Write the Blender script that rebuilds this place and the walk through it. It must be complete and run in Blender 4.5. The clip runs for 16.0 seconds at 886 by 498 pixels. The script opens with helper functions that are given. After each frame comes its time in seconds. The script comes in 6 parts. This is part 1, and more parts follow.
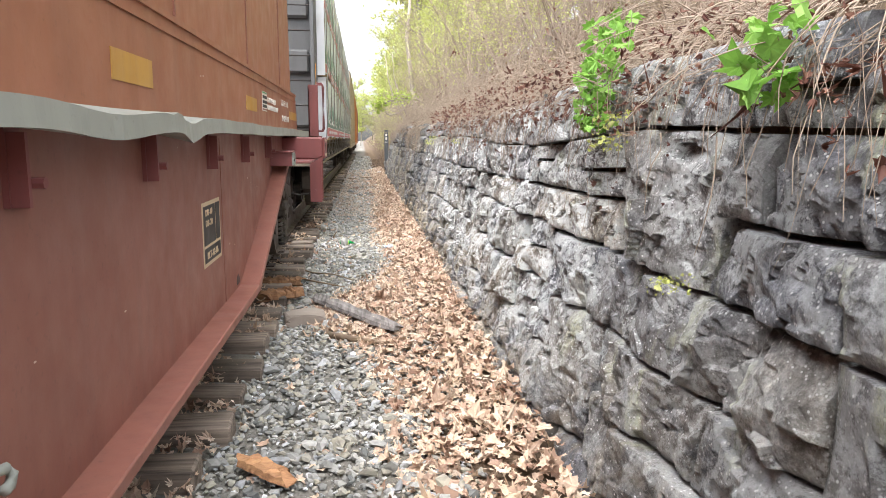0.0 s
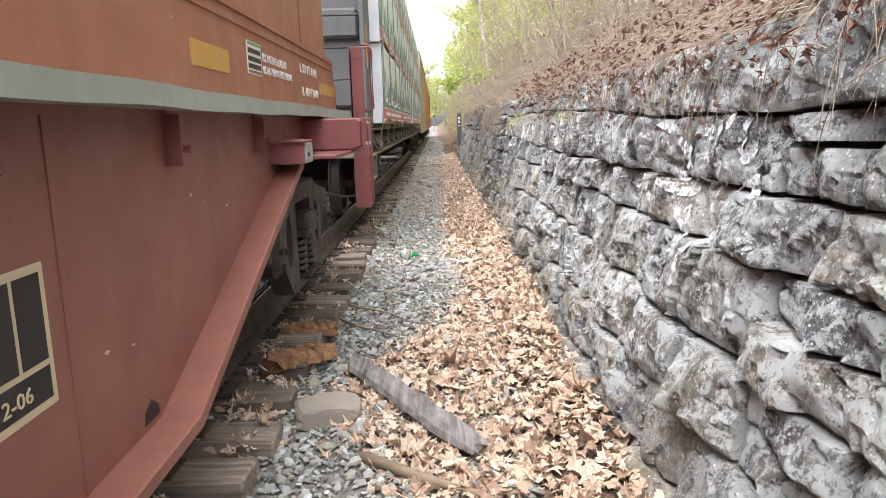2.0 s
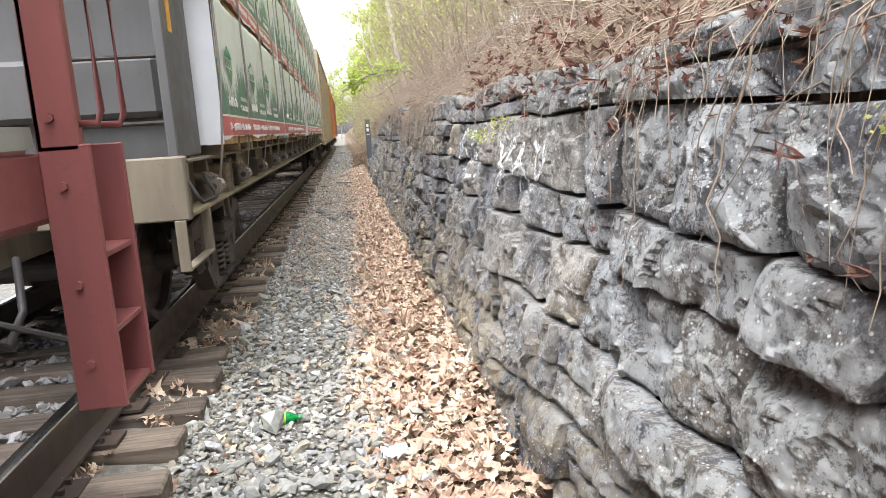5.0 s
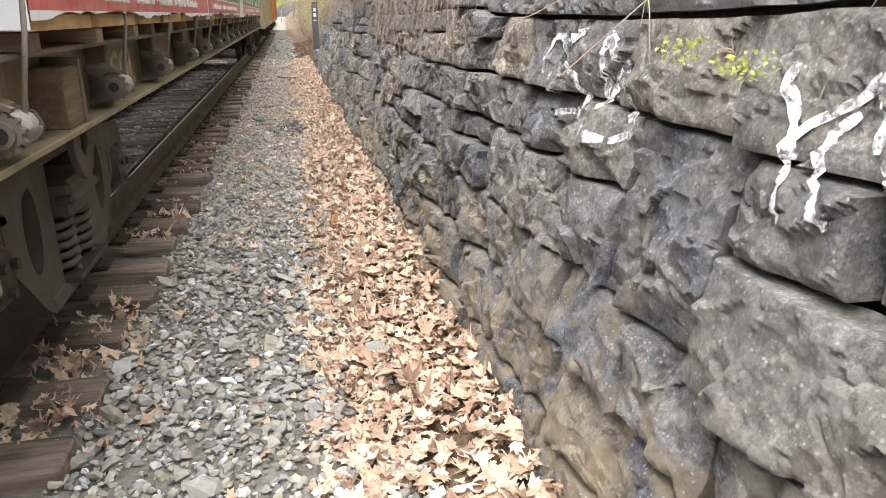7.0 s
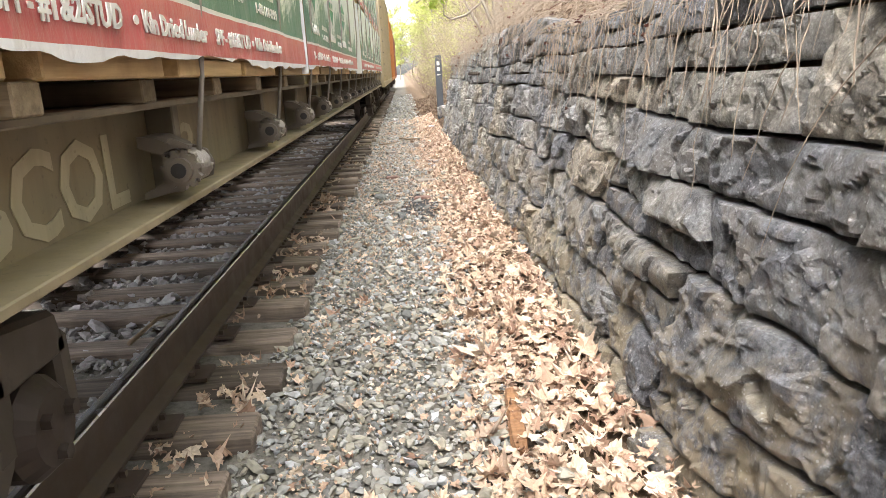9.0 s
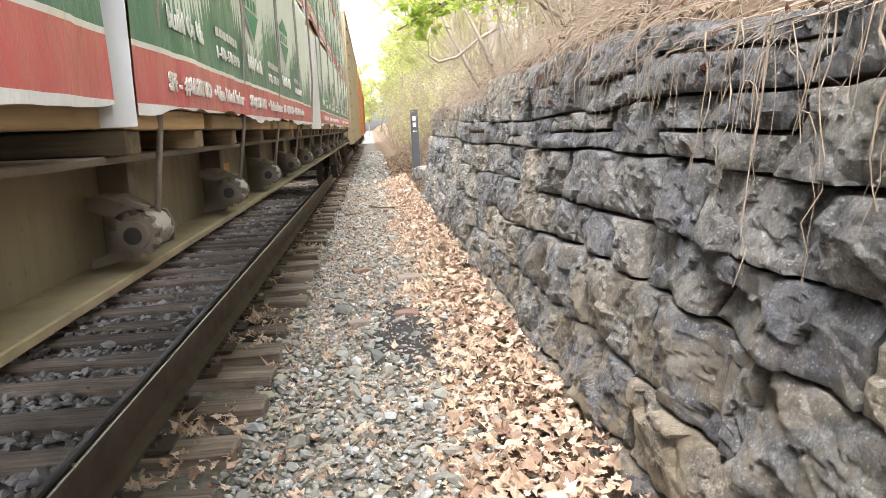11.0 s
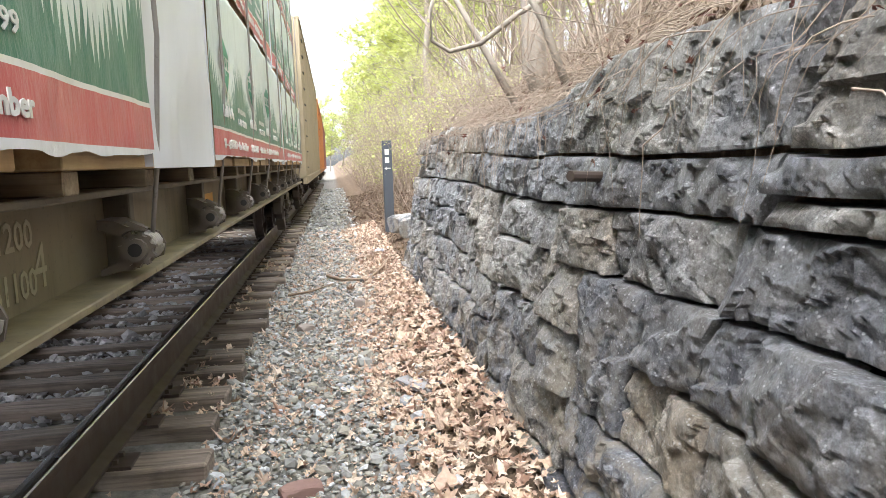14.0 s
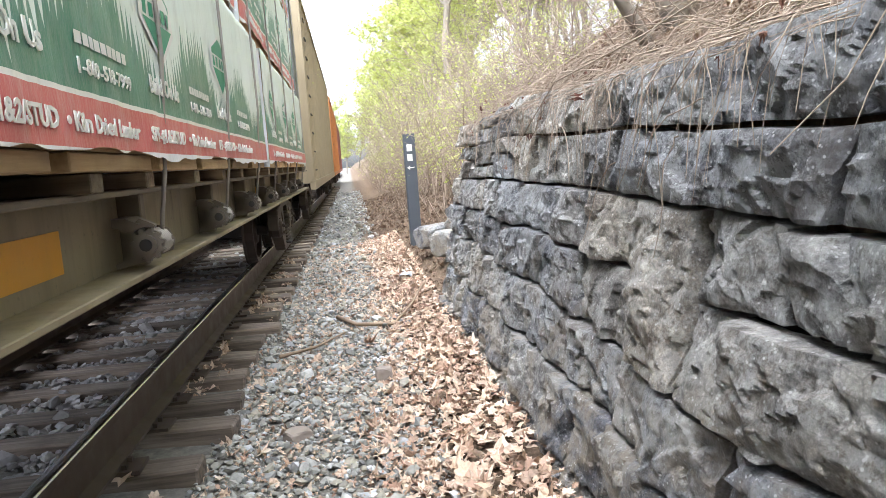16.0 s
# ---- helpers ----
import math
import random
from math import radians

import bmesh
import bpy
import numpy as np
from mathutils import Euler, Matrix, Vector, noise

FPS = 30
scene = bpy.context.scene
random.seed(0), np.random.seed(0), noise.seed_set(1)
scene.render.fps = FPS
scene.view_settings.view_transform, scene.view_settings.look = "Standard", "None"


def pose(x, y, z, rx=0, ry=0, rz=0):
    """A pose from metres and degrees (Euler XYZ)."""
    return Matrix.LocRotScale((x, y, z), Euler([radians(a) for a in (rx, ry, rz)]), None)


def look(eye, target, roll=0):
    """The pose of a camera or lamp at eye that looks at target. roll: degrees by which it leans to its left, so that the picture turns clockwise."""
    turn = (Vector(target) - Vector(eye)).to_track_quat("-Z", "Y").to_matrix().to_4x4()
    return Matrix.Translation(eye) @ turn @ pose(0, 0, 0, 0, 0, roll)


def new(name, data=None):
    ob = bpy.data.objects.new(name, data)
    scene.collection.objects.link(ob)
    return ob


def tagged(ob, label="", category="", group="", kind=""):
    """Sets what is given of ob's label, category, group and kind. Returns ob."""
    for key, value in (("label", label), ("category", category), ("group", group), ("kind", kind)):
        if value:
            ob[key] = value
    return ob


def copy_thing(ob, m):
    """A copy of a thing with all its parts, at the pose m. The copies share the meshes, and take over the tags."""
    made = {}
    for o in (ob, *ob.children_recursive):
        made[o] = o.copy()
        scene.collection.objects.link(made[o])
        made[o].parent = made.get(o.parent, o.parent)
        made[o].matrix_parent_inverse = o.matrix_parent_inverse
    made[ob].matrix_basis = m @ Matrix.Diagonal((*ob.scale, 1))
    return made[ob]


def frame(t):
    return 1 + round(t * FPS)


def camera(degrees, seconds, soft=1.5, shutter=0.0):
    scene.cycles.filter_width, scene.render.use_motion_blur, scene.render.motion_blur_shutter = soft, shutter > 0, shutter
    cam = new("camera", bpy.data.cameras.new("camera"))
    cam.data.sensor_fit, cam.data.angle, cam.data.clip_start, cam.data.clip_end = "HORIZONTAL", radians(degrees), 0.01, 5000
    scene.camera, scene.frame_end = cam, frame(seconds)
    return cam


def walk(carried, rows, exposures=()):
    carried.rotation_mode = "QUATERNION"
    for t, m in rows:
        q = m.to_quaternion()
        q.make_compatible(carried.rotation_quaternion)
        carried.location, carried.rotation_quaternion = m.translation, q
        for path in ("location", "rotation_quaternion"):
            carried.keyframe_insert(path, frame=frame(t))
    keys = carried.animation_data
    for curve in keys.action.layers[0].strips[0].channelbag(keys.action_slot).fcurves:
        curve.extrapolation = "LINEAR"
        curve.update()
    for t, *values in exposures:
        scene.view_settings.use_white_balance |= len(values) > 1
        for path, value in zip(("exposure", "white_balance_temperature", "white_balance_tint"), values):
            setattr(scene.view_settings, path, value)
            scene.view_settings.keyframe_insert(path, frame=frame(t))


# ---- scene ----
cam = camera(64.4, 16.0, soft=0.8)
PATH = [
    (0, (-0.137, 0.692, 1.488), (0.085, 2.655, 1.179), 0.2),
    (0.5, (-0.134, 1.286, 1.55), (-0.036, 3.262, 1.26), -1.4),
    (1, (-0.125, 1.828, 1.506), (-0.117, 3.788, 1.108), -2.8),
    (1.5, (-0.036, 2.49, 1.463), (-0.056, 4.449, 1.06), -0.1),
    (2, (-0.039, 3.162, 1.445), (-0.03, 5.131, 1.094), -1.6),
    (2.5, (-0.046, 3.847, 1.447), (-0.027, 5.812, 1.074), -1.2),
    (3, (-0.02, 4.578, 1.473), (0.054, 6.549, 1.141), -1.4),
    (3.5, (0.009, 5.257, 1.466), (0.128, 7.226, 1.134), -3.1),
    (4, (0.091, 5.928, 1.472), (0.256, 7.901, 1.187), -4.2),
    (4.2, (0.12, 6.245, 1.493), (0.331, 8.214, 1.218), -4.8),
    (6.3, (0.014, 9.16, 1.512), (0.338, 11.055, 0.96), -1.0),
    (6.5, (0.007, 9.434, 1.496), (0.363, 11.318, 0.926), -0.3),
    (7, (-0.012, 10.09, 1.518), (0.386, 11.945, 0.885), -0.0),
    (7.5, (-0.073, 10.766, 1.483), (0.209, 12.629, 0.814), -1.2),
    (8, (-0.092, 11.46, 1.464), (0.081, 13.344, 0.816), -1.7),
    (8.5, (-0.07, 12.147, 1.415), (0.023, 14.051, 0.808), -2.3),
    (9, (-0.113, 12.792, 1.448), (-0.031, 14.728, 0.957), -3.2),
    (9.5, (-0.072, 13.417, 1.49), (0.023, 15.376, 1.094), -4.0),
    (9.7, (-0.049, 13.675, 1.452), (0.072, 15.635, 1.071), -3.4),
    (11.8, (-0.227, 17.078, 1.44), (0.004, 19.04, 1.126), -3.8),
    (12, (-0.212, 17.378, 1.426), (0.008, 19.344, 1.133), -5.5),
    (12.5, (-0.325, 17.998, 1.449), (-0.234, 19.989, 1.278), -6.6),
    (13, (-0.254, 18.642, 1.482), (-0.254, 20.634, 1.304), -7.9),
    (13.5, (-0.151, 19.366, 1.409), (-0.045, 21.351, 1.195), -4.9),
    (14, (-0.133, 20.015, 1.465), (0.165, 21.977, 1.214), -1.9),
    (14.5, (-0.157, 20.669, 1.439), (0.149, 22.625, 1.161), -1.7),
    (15, (-0.151, 21.334, 1.482), (0.091, 23.304, 1.233), -3.5),
    (15.5, (-0.061, 22.002, 1.471), (0.172, 23.981, 1.293), -4.0),
    (16, (-0.037, 22.664, 1.438), (0.206, 24.633, 1.185), -4.0),
]
walk(cam, [(t, look(eye, target, roll)) for t, eye, target, roll in PATH], exposures=[(0, 2.18, 6350, 10), (3, 2.15, 6200, 10), (6.5, 2.20, 6400, 10), (8.0, 2.55, 6650, 10), (9.0, 2.72, 6550, 10), (10.0, 2.70, 6500, 10), (12.0, 2.68, 6350, 10), (16, 2.58, 5900, 10)])

# ---- light: bright overcast sky ----
world = bpy.data.worlds.new("overcast_sky")
scene.world = world
world.use_nodes = True
wn = world.node_tree
for n in list(wn.nodes):
    wn.nodes.remove(n)
sky = wn.nodes.new("ShaderNodeTexSky")
sky.sky_type = "NISHITA"
sky.sun_disc = False
sky.sun_elevation = radians(66)
sky.sun_rotation = radians(212)
sky.dust_density = 4.0
grey = wn.nodes.new("ShaderNodeHueSaturation")
grey.inputs["Saturation"].default_value = 0.32
back = wn.nodes.new("ShaderNodeBackground")
back.inputs["Strength"].default_value = 0.15
wout = wn.nodes.new("ShaderNodeOutputWorld")
wn.links.new(sky.outputs[0], grey.inputs["Color"])
wn.links.new(grey.outputs[0], back.inputs["Color"])
wn.links.new(back.outputs[0], wout.inputs["Surface"])

sun = new("sun", bpy.data.lights.new("sun", "SUN"))
sun.data.energy = 1.0
sun.data.angle = radians(80)
sun.data.color = (1.0, 0.985, 0.96)
sun.matrix_world = look((0, 0, 30), (Vector((0, 0, 30)) - Vector((math.sin(radians(212)) * math.cos(radians(66)), math.cos(radians(212)) * math.cos(radians(66)), math.sin(radians(66))))))


# ---- helpers of this scene ----
def link_mesh(name, verts, faces, mat, parent=None, label="", smooth=False):
    """One mesh object out of vertices and faces."""
    me = bpy.data.meshes.new(name)
    me.from_pydata([tuple(v) for v in verts], [], [tuple(f) for f in faces])
    me.materials.append(mat)
    if smooth:
        me.polygons.foreach_set("use_smooth", [True] * len(me.polygons))
    me.update()
    ob = new(name, me)
    if parent is not None:
        ob.parent = parent
    if label:
        ob["label"] = label
    return ob


def mesh_np(name, verts, faces, mat, parent=None, label="", smooth=False):
    """One mesh object out of numpy arrays; all faces have the same number of corners."""
    verts = np.asarray(verts, dtype=np.float32)
    faces = np.asarray(faces, dtype=np.int32)
    me = bpy.data.meshes.new(name)
    k = faces.shape[1]
    me.vertices.add(len(verts))
    me.vertices.foreach_set("co", verts.ravel())
    me.loops.add(faces.size)
    me.loops.foreach_set("vertex_index", faces.ravel())
    me.polygons.add(len(faces))
    me.polygons.foreach_set("loop_start", np.arange(len(faces), dtype=np.int32) * k)
    if smooth:
        me.polygons.foreach_set("use_smooth", np.ones(len(faces), dtype=bool))
    me.materials.append(mat)
    me.update(calc_edges=True)
    me.validate()
    if not smooth:
        me.shade_flat()
    ob = new(name, me)
    if parent is not None:
        ob.parent = parent
    if label:
        ob["label"] = label
    return ob


def part(name, bm, mat, parent=None, label="", bevel=0.0, smooth=False):
    """Links a bmesh as one mesh object under a thing or a part."""
    if bevel:
        bmesh.ops.bevel(bm, geom=bm.edges[:], offset=bevel, segments=1, affect="EDGES", clamp_overlap=True)
    me = bpy.data.meshes.new(name)
    bm.to_mesh(me)
    bm.free()
    me.materials.append(mat)
    if smooth:
        me.polygons.foreach_set("use_smooth", [True] * len(me.polygons))
    ob = new(name, me)
    if parent is not None:
        ob.parent = parent
    if label:
        ob["label"] = label
    return ob


def bx(bm, x0, y0, z0, x1, y1, z1, turn=None):
    """Adds a box to a bmesh."""
    m = Matrix.Translation(((x0 + x1) / 2, (y0 + y1) / 2, (z0 + z1) / 2))
    if turn is not None:
        m = m @ turn
    bmesh.ops.create_cube(bm, size=1, matrix=m @ Matrix.Diagonal((abs(x1 - x0), abs(y1 - y0), abs(z1 - z0), 1)))
    return bm


def rod(bm, a, b, r, n=10, r2=None):
    """Adds a closed round rod from a to b."""
    a, b = Vector(a), Vector(b)
    d = b - a
    m = Matrix.Translation((a + b) / 2) @ d.to_track_quat("Z", "Y").to_matrix().to_4x4()
    bmesh.ops.create_cone(bm, cap_ends=True, segments=n, radius1=r, radius2=r if r2 is None else r2, depth=d.length, matrix=m)
    return bm


def tube(bm, pts, r, n=8, taper=1.0, r_end=None):
    """Adds a tube along points."""
    pts = [Vector(p) for p in pts]
    rings = []
    last = len(pts) - 1
    for i, p in enumerate(pts):
        d = (pts[min(i + 1, last)] - pts[max(i - 1, 0)]).normalized()
        q = d.to_track_quat("Z", "Y").to_matrix()
        rr = r + (r_end - r) * i / last if r_end is not None else r
        rings.append([bm.verts.new(p + q @ Vector((rr * math.cos(k * math.tau / n), rr * math.sin(k * math.tau / n), 0))) for k in range(n)])
    for a, b in zip(rings, rings[1:]):
        for k in range(n):
            bm.faces.new((a[k], a[(k + 1) % n], b[(k + 1) % n], b[k]))
    bm.faces.new(rings[0][::-1])
    bm.faces.new(rings[-1])
    return bm


def prism(bm, profile, axis, lo, hi):
    """Adds a prism: a closed profile (two coordinates) swept along x, y or z from lo to hi."""
    def at(p, v):
        return {"x": (v, p[0], p[1]), "y": (p[0], v, p[1]), "z": (p[0], p[1], v)}[axis]
    a = [bm.verts.new(at(p, lo)) for p in profile]
    b = [bm.verts.new(at(p, hi)) for p in profile]
    n = len(profile)
    fs = [bm.faces.new(a[::-1]), bm.faces.new(b)]
    for k in range(n):
        fs.append(bm.faces.new((a[k], a[(k + 1) % n], b[(k + 1) % n], b[k])))
    bmesh.ops.recalc_face_normals(bm, faces=fs)
    return bm


def base(name, x, y, z, label, category, group="", kind=""):
    """An Empty that carries the parts of one thing."""
    ob = new(name)
    ob.location = (x, y, z)
    ob.empty_display_size = 0.1
    return tagged(ob, label, category, group, kind)


def own(ob, parent):
    """Keeps the part's world place while it becomes a child."""
    ob.parent = parent
    ob.matrix_parent_inverse = Matrix.Translation(parent.location).inverted()
    return ob


def text_mesh(name, words, height, m, mat, parent, depth=0.003, bold=0.0, width=None):
    """Writing with the built-in font; its plane is the local x-y plane of m."""
    cu = bpy.data.curves.new(name, "FONT")
    cu.body, cu.size, cu.extrude, cu.offset = words, height * 1.4, depth, bold
    cu.resolution_u = 2
    ob = new(name, cu)
    bpy.context.view_layer.update()
    me = bpy.data.meshes.new_from_object(ob.evaluated_get(bpy.context.evaluated_depsgraph_get()))
    bpy.data.objects.remove(ob)
    xs = [v.co.x for v in me.vertices]
    s = 1.0 if width is None else width / max(max(xs) - min(xs), 1e-6)
    me.transform(Matrix.Diagonal((s, 1, 1, 1)))
    me.transform(m)
    me.materials.clear()
    me.materials.append(mat)
    out = new(name, me)
    return own(out, parent)


_rng = np.random.default_rng(7)
_tab = _rng.random(65536)


def vnoise(a, b, seed=0):
    """Smooth value noise on arrays, 0 to 1."""
    a, b = np.asarray(a, float), np.asarray(b, float)
    i, j = np.floor(a).astype(np.int64), np.floor(b).astype(np.int64)
    u, v = a - i, b - j
    u, v = u * u * (3 - 2 * u), v * v * (3 - 2 * v)

    def h(p, q):
        return _tab[(p * 7919 + q * 104729 + seed * 1301) % 65536]
    return (h(i, j) * (1 - u) + h(i + 1, j) * u) * (1 - v) + (h(i, j + 1) * (1 - u) + h(i + 1, j + 1) * u) * v


def fbm(a, b, seed=0, octaves=4):
    s, w, t = 0, 1.0, 0
    for k in range(octaves):
        s = s + w * vnoise(np.asarray(a) * 2 ** k, np.asarray(b) * 2 ** k, seed + k)
        t += w
        w *= 0.5
    return s / t


def sstep(lo, hi, x):
    t = np.clip((np.asarray(x, float) - lo) / (hi - lo), 0, 1)
    return t * t * (3 - 2 * t)


# ---- materials ----
class Nodes:
    """A small builder for node materials."""

    def __init__(self, name):
        self.mat = bpy.data.materials.new(name)
        self.mat.use_nodes = True
        self.t = self.mat.node_tree
        self.bsdf = self.t.nodes["Principled BSDF"]
        self.pos = self.t.nodes.new("ShaderNodeNewGeometry").outputs["Position"]

    def add(self, kind, **inputs):
        n = self.t.nodes.new("ShaderNode" + kind)
        for k, v in inputs.items():
            self.put(n.inputs[k.replace("_", " ")], v)
        return n

    def put(self, socket, v):
        if isinstance(v, bpy.types.NodeSocket):
            self.t.links.new(v, socket)
        elif isinstance(v, (tuple, list)) and len(v) == 3 and socket.type == "RGBA":
            socket.default_value = (*v, 1)
        else:
            socket.default_value = v

    def scaled(self, vec, s):
        n = self.add("Mapping", Vector=vec)
        n.inputs["Scale"].default_value = s if isinstance(s, (tuple, list)) else (s, s, s)
        return n.outputs[0]

    def noise(self, scale, detail=4.0, rough=0.55, vec=None, distortion=0.0):
        return self.add("TexNoise", Vector=vec or self.pos, Scale=scale, Detail=detail, Roughness=rough, Distortion=distortion).outputs["Fac"]

    def voronoi(self, scale, vec=None, feature="F1"):
        n = self.add("TexVoronoi", Vector=vec or self.pos, Scale=scale)
        n.feature = feature
        return n.outputs["Distance"]

    def ramp(self, fac, *stops):
        n = self.add("ValToRGB", Fac=fac)
        e = n.color_ramp.elements
        while len(e) < len(stops):
            e.new(0.5)
        for el, (p, c) in zip(e, stops):
            el.position = p
            el.color = (*c, 1) if isinstance(c, (tuple, list)) else (c, c, c, 1)
        return n.outputs["Color"]

    def mix(self, fac, a, b, how="MIX"):
        n = self.t.nodes.new("ShaderNodeMix")
        n.data_type, n.blend_type = "RGBA", how
        self.put(n.inputs[0], fac)
        self.put(n.inputs[6], a)
        self.put(n.inputs[7], b)
        return n.outputs[2]

    def math(self, op, a, b=0.0, clamp=False):
        n = self.t.nodes.new("ShaderNodeMath")
        n.operation, n.use_clamp = op, clamp
        self.put(n.inputs[0], a)
        self.put(n.inputs[1], b)
        return n.outputs[0]

    def xyz(self, vec=None):
        return self.add("SeparateXYZ", Vector=vec or self.pos).outputs

    def rand(self):
        return self.add("ObjectInfo").outputs["Random"]

    def island(self):
        return self.t.nodes.new("ShaderNodeNewGeometry").outputs["Random Per Island"]

    def objco(self):
        return self.add("TexCoord").outputs["Object"]

    def bump(self, height, strength=0.5, distance=0.01):
        n = self.add("Bump", Height=height, Strength=strength, Distance=distance)
        if self.bsdf.inputs["Normal"].links:
            self.put(n.inputs["Normal"], self.bsdf.inputs["Normal"].links[0].from_socket)
        self.put(self.bsdf.inputs["Normal"], n.outputs[0])

    def done(self, colour, rough=0.8, metal=0.0, spec=0.4):
        self.put(self.bsdf.inputs["Base Color"], colour)
        self.put(self.bsdf.inputs["Roughness"], rough)
        self.put(self.bsdf.inputs["Metallic"], metal)
        self.bsdf.inputs["Specular IOR Level"].default_value = spec
        return self.mat


def painted(name, col, dirt=(0.06, 0.045, 0.035), amount=0.35, rough=0.5, metal=0.0, grain=3.0, bump=0.15):
    """Weathered paint or metal: two tones of one colour, streaked dirt and small chips."""
    n = Nodes(name)
    dark = tuple(c * 0.72 for c in col)
    a = n.mix(n.noise(grain, 5), dark, col)
    streak = n.ramp(n.noise(1.0, 6, 0.6, n.scaled(n.pos, (9, 9, 1.2))), (0.45, 0.0), (0.8, amount))
    a = n.mix(streak, a, dirt)
    fine = n.ramp(n.noise(40, 3), (0.62, 0.0), (0.75, amount))
    a = n.mix(fine, a, dirt)
    a = n.mix(n.ramp(n.noise(0.7, 4), (0.45, 0.0), (0.75, amount * 0.5)), a, tuple(min(1, c * 1.25 + 0.02) for c in col))
    n.bump(n.noise(25, 4), bump, 0.004)
    return n.done(a, n.ramp(n.noise(6, 4), (0.3, rough * 0.85), (0.7, min(1, rough * 1.25))), metal)


def rock_material():
    n = Nodes("rock_face")
    x, y, z = n.xyz()
    mid = n.noise(6, 12, 0.72, distortion=0.6)
    a = n.ramp(mid, (0.30, (0.050, 0.051, 0.056)), (0.45, (0.112, 0.112, 0.118)), (0.58, (0.178, 0.177, 0.180)), (0.75, (0.30, 0.295, 0.288)))
    grit = n.ramp(n.noise(85, 9, 0.8), (0.34, 0.40), (0.50, 1.0), (0.66, 2.0))
    a = n.mix(1.0, a, grit, "MULTIPLY")
    blot = n.ramp(n.noise(24, 8, 0.78), (0.36, 0.5), (0.5, 1.0), (0.64, 1.7))
    a = n.mix(1.0, a, blot, "MULTIPLY")
    tone = n.ramp(n.rand(), (0.0, (0.58, 0.60, 0.68)), (0.35, (0.86, 0.88, 0.94)), (0.7, (1.08, 1.06, 1.02)), (0.88, (1.35, 1.27, 1.12)), (1.0, (1.65, 1.42, 1.10)))
    a = n.mix(1.0, a, tone, "MULTIPLY")
    # thin dark lines along the edges of irregular cells, in patches
    dark_line = n.ramp(n.voronoi(5.5, n.scaled(n.pos, (1, 1, 1.6)), "DISTANCE_TO_EDGE"), (0.0, 0.6), (0.022, 0.0))
    a = n.mix(n.math("MULTIPLY", dark_line, n.ramp(n.noise(3, 3), (0.5, 0.0), (0.6, 1.0))), a, (0.02, 0.02, 0.022))
    # tan and rusty stains, more of them low on the wall
    low = n.math("MULTIPLY", n.ramp(z, (0.30, 1.0), (1.1, 0.25)), n.ramp(n.math("MULTIPLY", y, 0.04), (0.10, 0.35), (0.33, 1.0), (0.70, 1.0), (0.95, 0.7)))
    tan = n.math("MULTIPLY", n.ramp(n.noise(3.2, 10, 0.74, distortion=0.9), (0.44, 0.0), (0.55, 0.85)), low)
    a = n.mix(tan, a, n.mix(n.noise(15, 7, 0.75), (0.12, 0.085, 0.05), (0.44, 0.37, 0.25)))
    # pale lichen crust and white spatter on the first stretch of the wall
    early = n.ramp(n.math("MULTIPLY", y, 0.04), (0.08, 0.30), (0.19, 0.95), (0.33, 0.95), (0.45, 0.12), (0.80, 0.05), (0.95, 0.28))
    high = n.ramp(z, (0.10, 0.30), (0.55, 1.0))
    patch = n.math("MULTIPLY", n.ramp(n.noise(1.7, 9, 0.72, distortion=0.5), (0.385, 0.0), (0.53, 1.0)), n.math("MULTIPLY", early, high))
    speck = n.math("ADD", n.math("MULTIPLY", n.noise(34, 9, 0.85), 0.65), n.math("MULTIPLY", n.noise(6, 6, 0.7), 0.42))
    crust = n.math("MULTIPLY", patch, n.ramp(speck, (0.505, 0.0), (0.535, 0.95)))
    a = n.mix(crust, a, n.mix(n.noise(7, 5), (0.44, 0.48, 0.48), (0.68, 0.69, 0.68)))
    spots = n.ramp(n.voronoi(52), (0.15, 1.0), (0.24, 0.0))
    spots = n.math("MULTIPLY", spots, n.ramp(n.noise(7, 4), (0.41, 0.0), (0.50, 0.9)))
    a = n.mix(n.math("MULTIPLY", spots, n.math("ADD", early, 0.22, True)), a, (0.78, 0.79, 0.79))
    yel = n.math("MULTIPLY", n.ramp(n.noise(2.1, 6, 0.65, n.scaled(n.pos, (1, 1.8, 0.45))), (0.57, 0.0), (0.68, 0.7)), n.ramp(n.math("MULTIPLY", y, 0.1), (0.25, 1.0), (0.55, 0.12)))
    a = n.mix(n.math("MULTIPLY", yel, n.ramp(n.noise(40, 7, 0.8), (0.42, 0.25), (0.55, 1.0))), a, (0.52, 0.55, 0.34))
    n.bump(n.noise(30, 14, 0.82, distortion=0.3), 1.0, 0.010)
    n.bump(n.noise(140, 6, 0.8), 1.0, 0.007)
    return n.done(a, n.ramp(n.noise(12, 6, 0.7), (0.3, 0.42), (0.7, 0.8)), 0.0, 0.5)


def stone_material(name, tones, seed_scale=30.0):
    """Loose stones: each one has its own tone."""
    n = Nodes(name)
    k = len(tones) - 1
    a = n.ramp(n.island(), *[(i / k, c) for i, c in enumerate(tones)])
    a = n.mix(n.ramp(n.noise(seed_scale, 5), (0.3, 0.0), (0.7, 0.45)), a, (0.12, 0.115, 0.105))
    n.bump(n.noise(90, 4), 0.4, 0.004)
    return n.done(a, 0.8)


